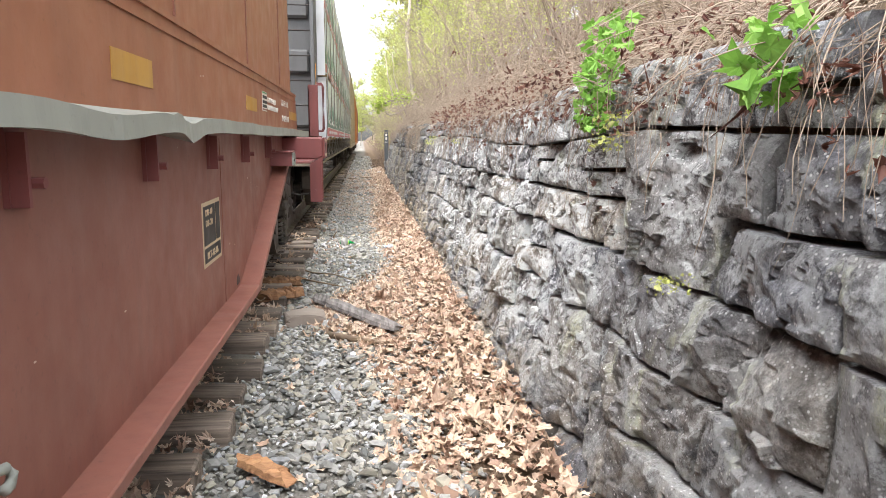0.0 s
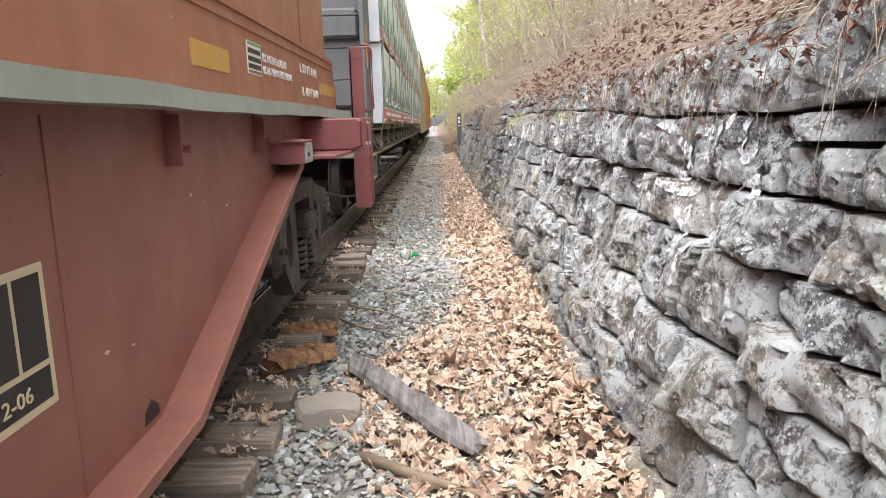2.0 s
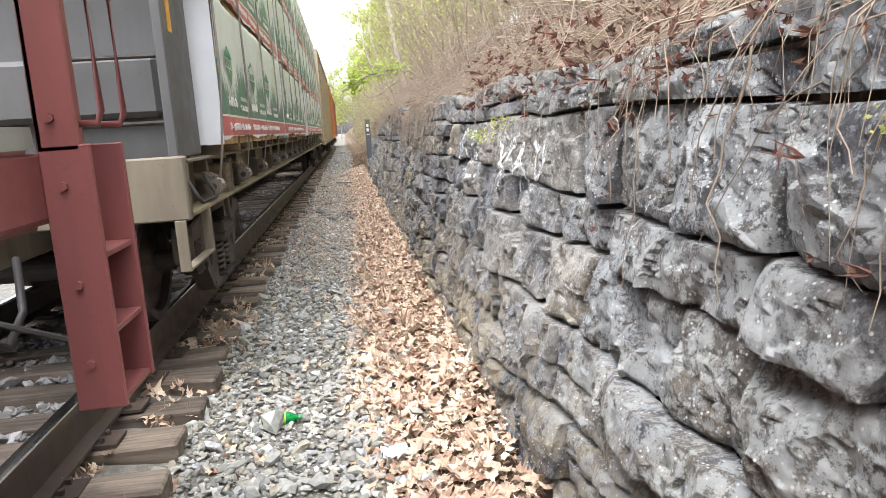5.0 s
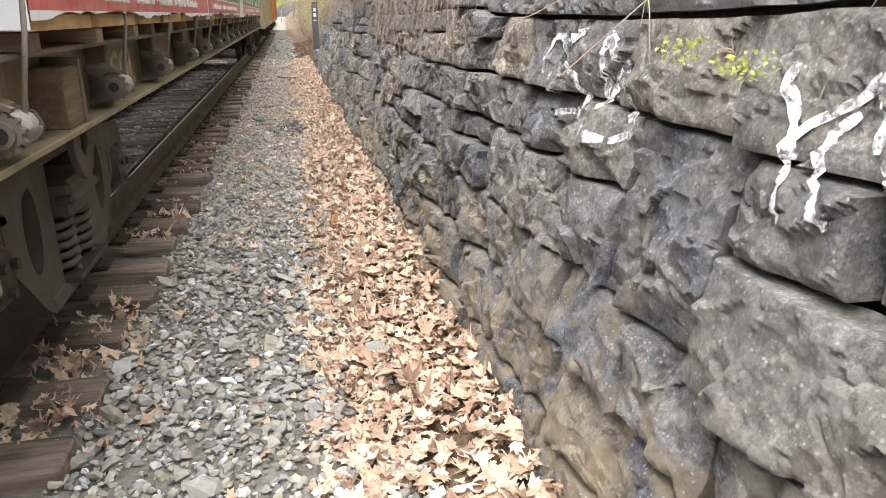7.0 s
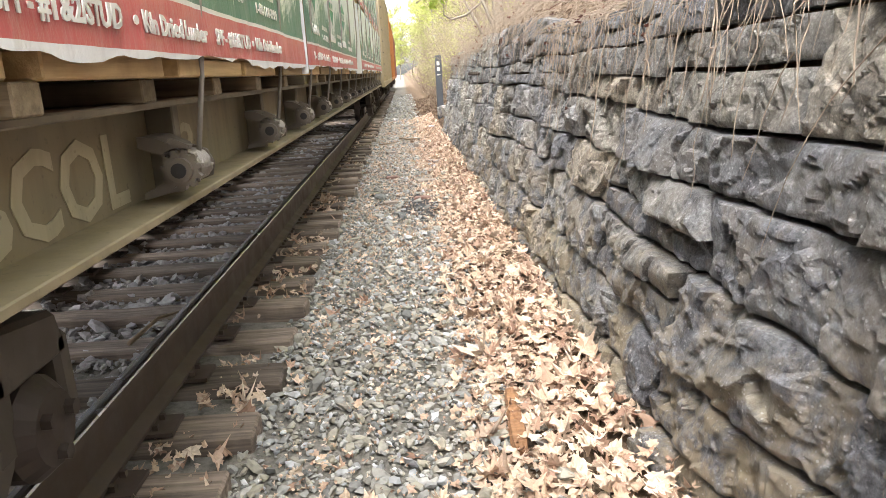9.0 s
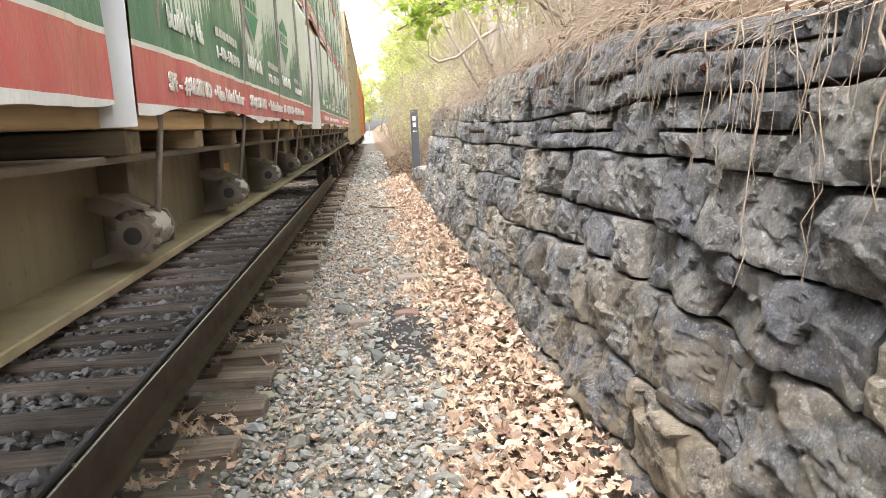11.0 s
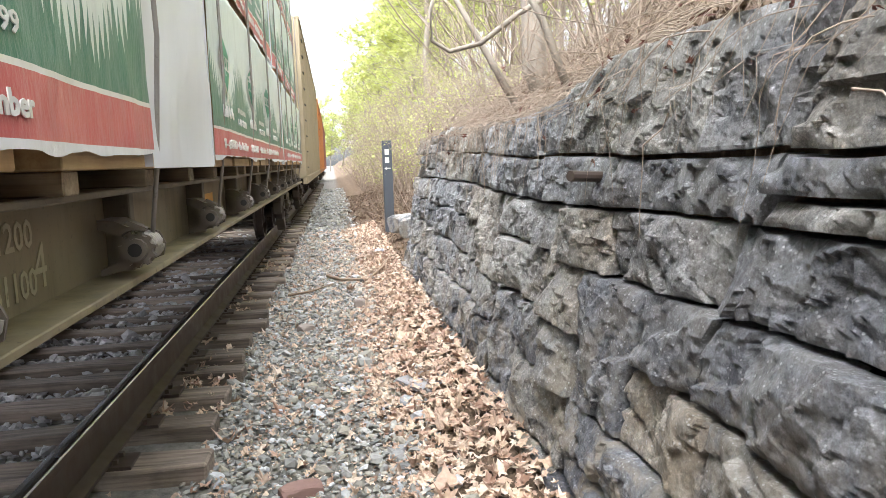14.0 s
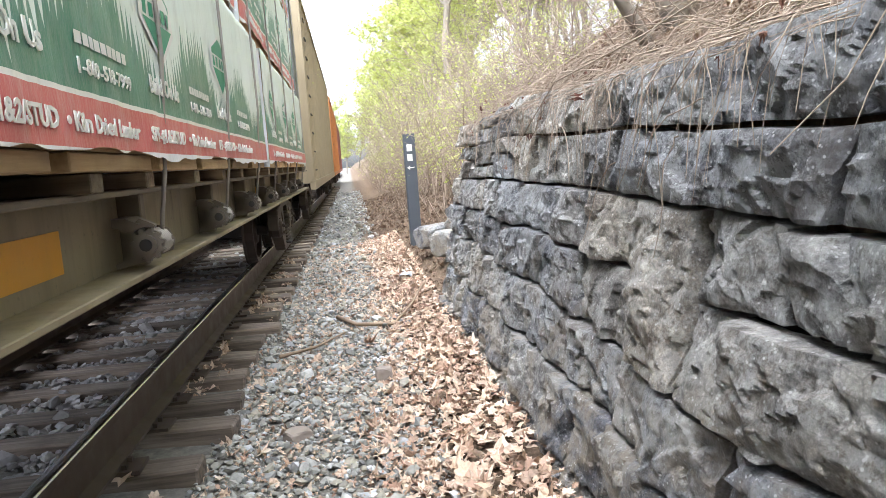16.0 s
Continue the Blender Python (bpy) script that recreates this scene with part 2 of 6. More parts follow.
def leaf_material(name, tones, transl=0.25, rough=0.65):
    n = Nodes(name)
    k = len(tones) - 1
    a = n.ramp(n.island(), *[(i / k, c) for i, c in enumerate(tones)])
    a = n.mix(n.ramp(n.noise(60, 3), (0.35, 0.0), (0.75, 0.35)), a, tuple(c * 0.5 for c in tones[0]))
    m = n.done(a, rough, 0.0, 0.3)
    tr = n.add("BsdfTranslucent", Color=a)
    mx = n.add("MixShader")
    mx.inputs[0].default_value = transl
    n.t.links.new(n.bsdf.outputs[0], mx.inputs[1])
    n.t.links.new(tr.outputs[0], mx.inputs[2])
    out = [q for q in n.t.nodes if q.type == "OUTPUT_MATERIAL"][0]
    n.t.links.new(mx.outputs[0], out.inputs["Surface"])
    return m


def wood_material(name, light, dark, grain_axis="x", rough=0.85, per_object=True):
    n = Nodes(name)
    sc = {"x": (1.5, 30, 30), "y": (30, 1.5, 30), "z": (30, 30, 1.5)}[grain_axis]
    co = n.objco()
    if per_object:
        off = n.add("VectorMath", )
        off.operation = "ADD"
        n.put(off.inputs[0], co)
        comb = n.add("CombineXYZ", X=n.math("MULTIPLY", n.rand(), 37.0), Y=n.math("MULTIPLY", n.rand(), 91.0))
        n.put(off.inputs[1], comb.outputs[0])
        co = off.outputs[0]
    g = n.noise(1.0, 6, 0.65, n.scaled(co, sc))
    a = n.ramp(g, (0.3, dark), (0.7, light))
    if per_object:
        a = n.mix(1.0, a, n.ramp(n.rand(), (0.0, 0.6), (1.0, 1.5)), "MULTIPLY")
    a = n.mix(n.ramp(n.noise(5, 5), (0.5, 0.0), (0.75, 0.5)), a, tuple(c * 0.45 for c in dark))
    n.bump(g, 0.6, 0.008)
    return n.done(a, rough)


def ground_material():
    n = Nodes("ground_earth")
    x, y, z = n.xyz()
    a = n.ramp(n.noise(14, 7, 0.7), (0.3, (0.10, 0.095, 0.085)), (0.6, (0.22, 0.205, 0.18)), (0.8, (0.36, 0.33, 0.28)))
    litter = n.ramp(n.noise(22, 8, 0.75), (0.3, (0.055, 0.04, 0.028)), (0.55, (0.15, 0.105, 0.07)), (0.75, (0.29, 0.22, 0.155)))
    side = n.ramp(n.math("ADD", x, n.math("MULTIPLY", n.noise(3, 4), 0.5)), (0.15, 0.0), (0.5, 1.0))
    a = n.mix(side, a, litter)
    green = n.math("MULTIPLY", n.ramp(n.noise(0.9, 5), (0.5, 0.0), (0.7, 0.6)), n.ramp(n.math("MULTIPLY", x, 0.1), (0.2, 0.0), (0.5, 1.0)))
    a = n.mix(green, a, (0.10, 0.13, 0.04))
    n.bump(n.noise(45, 6, 0.7), 0.8, 0.02)
    return n.done(a, 0.95, 0.0, 0.2)


M_ROCK = rock_material()
M_GROUND = ground_material()
M_CORE = painted("wall_earth_core", (0.03, 0.028, 0.026), rough=0.95)
M_GRAVEL = stone_material("grey_gravel", [(0.12, 0.125, 0.122), (0.28, 0.278, 0.258), (0.39, 0.385, 0.355), (0.34, 0.315, 0.245), (0.48, 0.475, 0.45), (0.20, 0.198, 0.18), (0.38, 0.345, 0.265), (0.28, 0.29, 0.295), (0.66, 0.67, 0.68)])
M_BALLAST = stone_material("dark_ballast", [(0.19, 0.185, 0.19), (0.34, 0.33, 0.33), (0.48, 0.46, 0.46), (0.27, 0.255, 0.245), (0.58, 0.56, 0.56)])
M_LEAF = leaf_material("dead_leaves", [(0.36, 0.225, 0.16), (0.60, 0.45, 0.325), (0.70, 0.57, 0.44), (0.46, 0.30, 0.215), (0.74, 0.63, 0.50), (0.25, 0.145, 0.10), (0.64, 0.49, 0.36)], 0.12)
M_LITTER = leaf_material("old_leaf_litter", [(0.10, 0.065, 0.045), (0.19, 0.13, 0.09), (0.28, 0.20, 0.14), (0.15, 0.10, 0.07), (0.36, 0.28, 0.20)], 0.1)
M_VINE_LEAF = leaf_material("withered_leaves", [(0.09, 0.035, 0.027), (0.16, 0.07, 0.05), (0.24, 0.13, 0.09), (0.07, 0.03, 0.025)], 0.15)
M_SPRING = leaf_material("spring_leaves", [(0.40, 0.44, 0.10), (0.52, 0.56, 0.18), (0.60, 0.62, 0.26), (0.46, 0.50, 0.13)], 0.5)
M_GREEN = leaf_material("fresh_green_leaves", [(0.16, 0.34, 0.05), (0.24, 0.46, 0.08), (0.32, 0.55, 0.13)], 0.4, 0.5)
M_TIE = wood_material("weathered_tie", (0.27, 0.215, 0.17), (0.065, 0.05, 0.04))
M_RAIL = painted("rusty_rail", (0.085, 0.064, 0.053), (0.12, 0.075, 0.05), 0.4, 0.55, 0.2)
M_RAILTOP = painted("polished_rail_head", (0.66, 0.69, 0.75), (0.4, 0.39, 0.39), 0.1, 0.22, 1.0, bump=0.03)
M_MAROON = painted("maroon_car_paint", (0.27, 0.105, 0.075), (0.10, 0.05, 0.04), 0.35, 0.5, 0.0, 1.6)
M_ORANGE = painted("rust_orange_car_paint", (0.36, 0.14, 0.075), (0.13, 0.06, 0.04), 0.3, 0.5, 0.0, 1.6)
M_MAROON_FRAME = painted("maroon_frame_paint", (0.24, 0.075, 0.07), (0.08, 0.045, 0.04), 0.35, 0.5)
M_LEDGE = painted("grey_ledge_steel", (0.30, 0.31, 0.27), (0.12, 0.11, 0.09), 0.3, 0.55)
M_IRON = painted("greasy_cast_iron", (0.035, 0.031, 0.029), (0.09, 0.06, 0.04), 0.4, 0.7, 0.2)
M_TRUCK = painted("grimy_truck_casting", (0.085, 0.07, 0.056), (0.03, 0.024, 0.02), 0.45, 0.65, 0.1)
M_WHEEL = painted("brown_wheel_steel", (0.06, 0.045, 0.038), (0.03, 0.02, 0.02), 0.4, 0.6, 0.4)
M_OLIVE = painted("olive_sill_paint", (0.29, 0.24, 0.15), (0.06, 0.048, 0.036), 0.6, 0.6)
M_OLIVE_DARK = painted("dirty_olive_steel", (0.20, 0.168, 0.122), (0.045, 0.037, 0.03), 0.5, 0.7)
M_GREYCAR = painted("dark_grey_bulkhead_paint", (0.10, 0.10, 0.10), (0.05, 0.045, 0.04), 0.4, 0.5)
M_YELLOW = painted("yellow_reflector", (0.75, 0.36, 0.02), (0.35, 0.2, 0.04), 0.25, 0.4)
M_YELLOW_OLD = painted("faded_yellow_plate", (0.55, 0.30, 0.06), (0.3, 0.15, 0.06), 0.4, 0.5)
M_WHITE = painted("white_paint", (0.75, 0.73, 0.68), (0.4, 0.33, 0.28), 0.3, 0.6)
# black paint, also used as the painted-in shade of holes and slots
M_BLACK = painted("black_paint_and_hole_shade", (0.022, 0.02, 0.02), (0.06, 0.05, 0.045), 0.25, 0.5)
M_TANCAR = painted("tan_boxcar_paint", (0.36, 0.29, 0.18), (0.14, 0.10, 0.07), 0.35, 0.6)
M_ORANGECAR = painted("orange_car_paint", (0.50, 0.20, 0.06), (0.2, 0.10, 0.05), 0.3, 0.6)
M_POST = painted("dark_grey_post_paint", (0.075, 0.085, 0.10), (0.04, 0.04, 0.04), 0.25, 0.5)
M_LUMBER = wood_material("pale_lumber", (0.58, 0.42, 0.22), (0.38, 0.25, 0.12), "y", 0.7)
M_DUNNAGE = wood_material("old_dunnage", (0.30, 0.24, 0.16), (0.12, 0.09, 0.06), "x", 0.8)
M_PLYWOOD = wood_material("weathered_plywood", (0.17, 0.12, 0.075), (0.06, 0.043, 0.03), "y", 0.8)
M_PLACARD = painted("faded_red_placard", (0.42, 0.13, 0.09), (0.2, 0.1, 0.08), 0.4, 0.5)
M_BARK = painted("grey_bark", (0.30, 0.26, 0.21), (0.07, 0.055, 0.045), 0.5, 0.9, bump=0.8, grain=12)
M_TWIG = painted("pale_twig_bark", (0.35, 0.275, 0.21), (0.13, 0.10, 0.08), 0.4, 0.9)


def wrap_material():
    """Printed plastic: white hem, red band, white line, then green with pale woodland sky."""
    n = Nodes("printed_plastic_wrap")
    x, y, z = n.xyz(n.objco())
    red = n.mix(n.noise(5, 4), (0.46, 0.09, 0.09), (0.60, 0.16, 0.15))
    green = n.mix(n.noise(3, 5), (0.045, 0.15, 0.10), (0.085, 0.235, 0.16))
    pale = n.mix(n.noise(2, 4), (0.58, 0.66, 0.60), (0.72, 0.76, 0.72))
    # height of the printed tree line along the bundle
    wave = n.math("COSINE", n.math("MULTIPLY", n.math("SUBTRACT", y, 0.49), 6.2832 / 1.3))
    line = n.math("ADD", n.math("MULTIPLY", wave, -0.12), 0.50)
    jag = n.math("MULTIPLY", n.math("PINGPONG", y, 0.022), 6.5)
    jag2 = n.math("MULTIPLY", n.add("TexNoise", Vector=n.scaled(n.objco(), (0, 9, 0)), Scale=1.0, Detail=2.0).outputs["Fac"], 0.36)
    line = n.math("SUBTRACT", n.math("ADD", line, jag), jag2)
    above = n.math("GREATER_THAN", z, line)
    a = n.mix(above, green, pale)
    a = n.mix(n.math("LESS_THAN", z, 0.150), a, (0.72, 0.70, 0.66))
    a = n.mix(n.math("LESS_THAN", z, 0.136), a, red)
    a = n.mix(n.math("LESS_THAN", z, 0.004), a, (0.74, 0.74, 0.74))
    grime = n.ramp(n.noise(2.5, 6, 0.65, n.scaled(n.pos, (6, 6, 1))), (0.5, 0.0), (0.8, 0.35))
    a = n.mix(grime, a, (0.30, 0.28, 0.25))
    n.bump(n.noise(9, 5, 0.6, n.scaled(n.pos, (1, 1.8, 0.7))), 0.35, 0.03)
    n.bump(n.noise(45, 3), 0.15, 0.004)
    return n.done(a, 0.36, 0.0, 0.5)


M_WRAP = wrap_material()
M_WRAPWHITE = painted("white_plastic_wrap", (0.80, 0.81, 0.83), (0.5, 0.5, 0.5), 0.15, 0.4)
M_PRINTWHITE = painted("printed_white", (0.78, 0.77, 0.74), (0.5, 0.4, 0.38), 0.2, 0.4)
M_PRINTGREEN = painted("printed_emblem_green", (0.03, 0.27, 0.15), (0.05, 0.12, 0.08), 0.2, 0.4)
M_STENCIL = painted("tan_stencil_paint", (0.62, 0.50, 0.33), (0.3, 0.22, 0.14), 0.3, 0.6)
M_CHIP = painted("pale_paint_chip", (0.62, 0.48, 0.40), (0.4, 0.3, 0.25), 0.3, 0.7)
M_OLDLETTER = painted("worn_cream_lettering", (0.50, 0.44, 0.30), (0.16, 0.13, 0.09), 0.8, 0.7)
M_IRON2 = painted("brown_cast_iron", (0.17, 0.142, 0.115), (0.04, 0.033, 0.028), 0.4, 0.5, 0.2)
M_CABLE = painted("grey_wire_rope", (0.36, 0.33, 0.30), (0.08, 0.06, 0.05), 0.5, 0.55, 0.4)
M_BOTTLE = painted("green_print", (0.05, 0.30, 0.10), (0.05, 0.2, 0.08), 0.2, 0.4)


def sprayed_material():
    """White spray paint, worn through in specks."""
    n = Nodes("white_spray_paint")
    a = n.mix(n.noise(20, 5), (0.66, 0.68, 0.70), (0.86, 0.87, 0.88))
    m = n.done(a, 0.6)
    clear = n.add("BsdfTransparent")
    mx = n.add("MixShader", Fac=n.ramp(n.noise(26, 7, 0.8), (0.42, 0.0), (0.56, 1.0)))
    n.t.links.new(clear.outputs[0], mx.inputs[1])
    n.t.links.new(n.bsdf.outputs[0], mx.inputs[2])
    out = [q for q in n.t.nodes if q.type == "OUTPUT_MATERIAL"][0]
    n.t.links.new(mx.outputs[0], out.inputs["Surface"])
    n.bump(n.noise(60, 5), 0.5, 0.006)
    return m


M_SPRAY = sprayed_material()
M_ROTTEN = wood_material("rotten_orange_wood", (0.50, 0.27, 0.13), (0.18, 0.085, 0.045), "x", 0.9)
M_DRIFT = wood_material("silvered_old_plank", (0.34, 0.31, 0.29), (0.06, 0.05, 0.045), "y", 0.85)
M_STICK = painted("dry_stick_bark", (0.30, 0.22, 0.15), (0.12, 0.085, 0.06), 0.4, 0.9, bump=0.6, grain=14)
M_STONE = painted("pale_grey_fieldstone", (0.31, 0.26, 0.22), (0.25, 0.20, 0.16), 0.4, 0.85, bump=0.8, grain=9)
M_SLATE = painted("flat_grey_slate", (0.30, 0.29, 0.29), (0.18, 0.16, 0.15), 0.35, 0.8, bump=0.5, grain=9)
M_BRICK = painted("worn_red_brick", (0.27, 0.165, 0.135), (0.18, 0.11, 0.09), 0.4, 0.9, bump=0.7, grain=14)
M_TAR = painted("black_coal_dust", (0.03, 0.029, 0.03), (0.09, 0.085, 0.08), 0.35, 0.8, bump=0.9, grain=30)
M_MAPLE = leaf_material("young_maple_leaves", [(0.30, 0.42, 0.06), (0.42, 0.52, 0.10), (0.52, 0.60, 0.16)], 0.5)
M_GREY_BOARD = wood_material("weathered_grey_board", (0.55, 0.52, 0.48), (0.28, 0.25, 0.22), "x", 0.9)


def bottle_material():
    n = Nodes("green_clear_plastic")
    m = n.done((0.02, 0.42, 0.10), 0.12, 0.0, 0.5)
    n.bsdf.inputs["Transmission Weight"].default_value = 0.55
    n.bsdf.inputs["IOR"].default_value = 1.3
    return m


M_PLASTIC = bottle_material()
M_LABEL = painted("bright_label", (0.50, 0.75, 0.10), (0.1, 0.4, 0.1), 0.3, 0.4)
M_SCRAP = painted("pale_plastic_scrap", (0.70, 0.74, 0.82), (0.4, 0.4, 0.45), 0.2, 0.35)

# ---- ground: one sheet with path, wall foot and bank ----
WALL_Y0, WALL_Y1 = -3.0, 29.3


def wall_base_x(z):
    return 0.70 + 0.19 * z


def ground_z(x, y):
    """Height of the earth sheet."""
    x, y = np.asarray(x, float), np.asarray(y, float)
    z = -0.10 + 0.05 * (fbm(x * 1.3 + 9, y * 0.7, 3) - 0.5)
    z = z + 0.022 * sstep(-0.85, -1.4, x) * sstep(-3.6, -3.3, x)
    z = z + 0.13 * sstep(0.05, 0.75, x)
    walled = sstep(30.6, 29.2, y)
    top = 1.62 + 0.18 * sstep(17.5, 19.5, y) * sstep(24.5, 22, y) + 0.12 * (fbm(y * 0.4, x * 0.4, 5) - 0.5) + 0.10 * sstep(8, 2, y)
    rough = 0.35 * (fbm(x * 0.5, y * 0.5, 11) - 0.5)
    rise = np.minimum((x - 1.05) * 0.62, 7 + (x - 12) * 0.12)
    bank = top + rise + rough * sstep(1.2, 3, x)
    z_wall = np.where(x > 1.12, bank, z + (bank - z) * sstep(0.98, 1.12, x))
    slope = np.clip((x - 0.85 - 0.25 * fbm(y * 0.8, x, 6)) * 0.85, 0, None)
    z_open = z + np.minimum(slope, np.clip(2.2 + (x - 3.5) * 0.5, 0, 9 + 0.05 * x)) + rough * sstep(1.0, 3, x)
    return z_open + (z_wall - z_open) * walled


def build_ground():
    xs = np.concatenate([[-300, -150, -80, -45, -25, -14, -9, -6.5, -5], np.arange(-4, 3.0, 0.1), np.arange(3.0, 14, 0.5), [15, 17, 20, 25, 35, 55, 90, 150, 300]])
    ys = np.concatenate([[-300, -120, -60, -30, -15, -8], np.arange(-5, 40, 0.12), np.arange(40, 60, 0.5), np.arange(60, 120, 2.5), [130, 150, 180, 220, 300, 500]])
    X, Y = np.meshgrid(xs, ys)
    Z = ground_z(X, Y)
    v = np.stack([X, Y, Z], -1).reshape(-1, 3)
    nx, ny = len(xs), len(ys)
    i = np.arange(nx * ny).reshape(ny, nx)
    f = np.stack([i[:-1, :-1], i[:-1, 1:], i[1:, 1:], i[1:, :-1]], -1).reshape(-1, 4)
    tagged(mesh_np("ground", v, f, M_GROUND, smooth=True), "grey earth and leaf-littered ground beside the track", "ground", kind="structure")


build_ground()

# ---- retaining wall of rough split stone blocks ----
COURSES = [-0.22, 0.14, 0.42, 0.74, 1.00, 1.24, 1.50, 1.76]
BLOCKS = []


def lay_courses():
    """Blocks in long courses; some stand two courses high, some courses hold two thin blocks."""
    rnd = random.Random(21)
    taken = {c: [] for c in range(len(COURSES))}
    last = len(COURSES) - 2
    for c in range(last + 1):
        y = WALL_Y0 - rnd.random() * 0.5
        while y < WALL_Y1:
            hit = [q for q in taken[c] if q[0] - 0.02 <= y < q[1]]
            if hit:
                y = hit[0][1]
                continue
            w = rnd.choice((0.34, 0.46, 0.55, 0.64, 0.74, 0.88, 1.05, 1.25)) * rnd.uniform(0.85, 1.15)
            y1 = min(y + w, WALL_Y1 + rnd.uniform(-0.05, 0.12))
            if WALL_Y1 - y1 < 0.25:
                y1 = WALL_Y1 + rnd.uniform(-0.03, 0.1)
            for q in taken[c]:
                if y < q[0] < y1 + 0.16:
                    y1 = q[0]
            q = rnd.random()
            seed = rnd.randrange(1 << 30)
            if q < 0.10 and 0 < c < last - 1 and 0.3 < y1 - y < 0.95:
                BLOCKS.append(dict(lo=c, hi=c + 2, y0=y, y1=y1, seed=seed))
                taken[c + 1].append((y, y1))
            elif q < 0.24 and COURSES[c + 1] - COURSES[c] > 0.25:
                m = c + rnd.uniform(0.38, 0.62)
                BLOCKS.append(dict(lo=c, hi=m, y0=y, y1=y1, seed=seed))
                BLOCKS.append(dict(lo=m, hi=c + 1, y0=y, y1=y1, seed=seed + 5))
            else:
                BLOCKS.append(dict(lo=c, hi=c + 1, y0=y, y1=y1, seed=seed))
            y = y1


def course_z(k, y):
    """Bed joints wander a little along the wall; k may lie between two courses."""
    if k != int(k):
        a, f = int(k), k - int(k)
        return course_z(a, y) * (1 - f) + course_z(a + 1, y) * f
    k = int(k)
    z = COURSES[k]
    if 0 < k < len(COURSES) - 1:
        z = z + 0.12 * (vnoise(np.asarray(y) * 0.33, k * 7.3, 40) - 0.5) + 0.045 * (vnoise(np.asarray(y) * 1.7, k * 3.1, 41) - 0.5) + 0.012 * (vnoise(np.asarray(y) * 7, k * 5.1, 42) - 0.5)
    elif k == len(COURSES) - 1:
        z = z + 0.12 * (vnoise(np.asarray(y) * 0.7, 3.3, 44) - 0.5) + 0.13 * sstep(17.5, 19.5, y) * sstep(24.5, 22, y)
    return z


def joint_y(y, V):
    """An upright joint leans and wanders a little."""
    return y + 0.16 * (float(vnoise(y * 31.7, 2.0, 60)) - 0.5) * (V - 0.5) + 0.03 * (vnoise(V * 2.5 + y * 13.1, np.zeros_like(V), 61) - 0.5)


def block_face(b, Y, V):
    """Depth of the split face: Y metres along the wall, V 0 to 1 up the block. Returns x and z."""
    r = np.random.default_rng(b["seed"])
    zl, zh = course_z(b["lo"], Y), course_z(b["hi"], Y)
    Z = zl + (zh - zl) * V
    L = b["y1"] - b["y0"]
    mid = (b["y0"] + b["y1"]) / 2
    H = float(course_z(b["hi"], mid) - course_z(b["lo"], mid))
    wob = 0.010 * (fbm(Y * 7, Z * 7, b["seed"] % 419, 3) - 0.5)
    s, t = (Y - (b["y0"] + b["y1"]) / 2) + wob, (V - 0.5) * H - wob
    # broad planes of the split stone, meeting in sharp arrises
    h = np.full(Y.shape, r.uniform(0.010, 0.026))
    for k in range(6):
        ang = r.uniform(0, math.tau)
        g = r.uniform(0.06, 0.36)
        h = np.minimum(h, r.uniform(0.010, 0.034) - g * (math.cos(ang) * (s - r.uniform(-0.22, 0.22) * L) + math.sin(ang) * (t - r.uniform(-0.22, 0.22) * H)))
    h = np.maximum(h, -0.035)
    # hollows left by broken flakes
    for k in range(int(2 + L * 4)):
        cy, cz, rad, dep = r.uniform(-0.5, 0.5) * L, r.uniform(-0.5, 0.5) * H, r.uniform(0.05, 0.14), r.uniform(0.004, 0.011)
        d = np.hypot((s - cy) / rad, (t - cz) / (rad * r.uniform(0.5, 1.0)))
        h = h - dep * np.clip(1 - d, 0, 1) ** 0.6
    # chipped facets at two sizes, each with its own tilt and a small step at its edge
    for area, tilt, step, squash in ((0.026, 0.19, 0.006, 1.4), (0.0034, 0.28, 0.0035, 1.8)):
        n = max(5, int(L * H / area))
        cy, cz = r.uniform(-0.5, 0.5, n) * L, r.uniform(-0.5, 0.5, n) * H
        gy, gz, go = r.uniform(-tilt, tilt, n), r.uniform(-tilt, tilt, n), r.uniform(-step, step, n)
        d2 = (s[..., None] - cy) ** 2 + (t[..., None] - cz) ** 2 * squash
        q = d2.argmin(-1)
        h = h + go[q] + gy[q] * (s - cy[q]) + gz[q] * (t - cz[q])
    h = h + 0.010 * (fbm(Y * 5 + 3, Z * 5, b["seed"] % 997, 3) - 0.5) + 0.007 * (fbm(Y * 26, Z * 30, b["seed"] % 787, 3) - 0.5)
    # worn round edges beside the joints
    e = np.minimum(np.minimum(Y - b["y0"], b["y1"] - Y), np.minimum(V, 1 - V) * H)
    w = 0.018 + 0.048 * vnoise(Y * 6, Z * 6, b["seed"] % 331)
    h = h - 0.62 * w * (1 - np.sqrt(np.clip(1 - np.clip(1 - e / w, 0, 1) ** 2, 0, 1)))
    h = h + r.uniform(-0.016, 0.020)
    return wall_base_x(Z) - h, Z


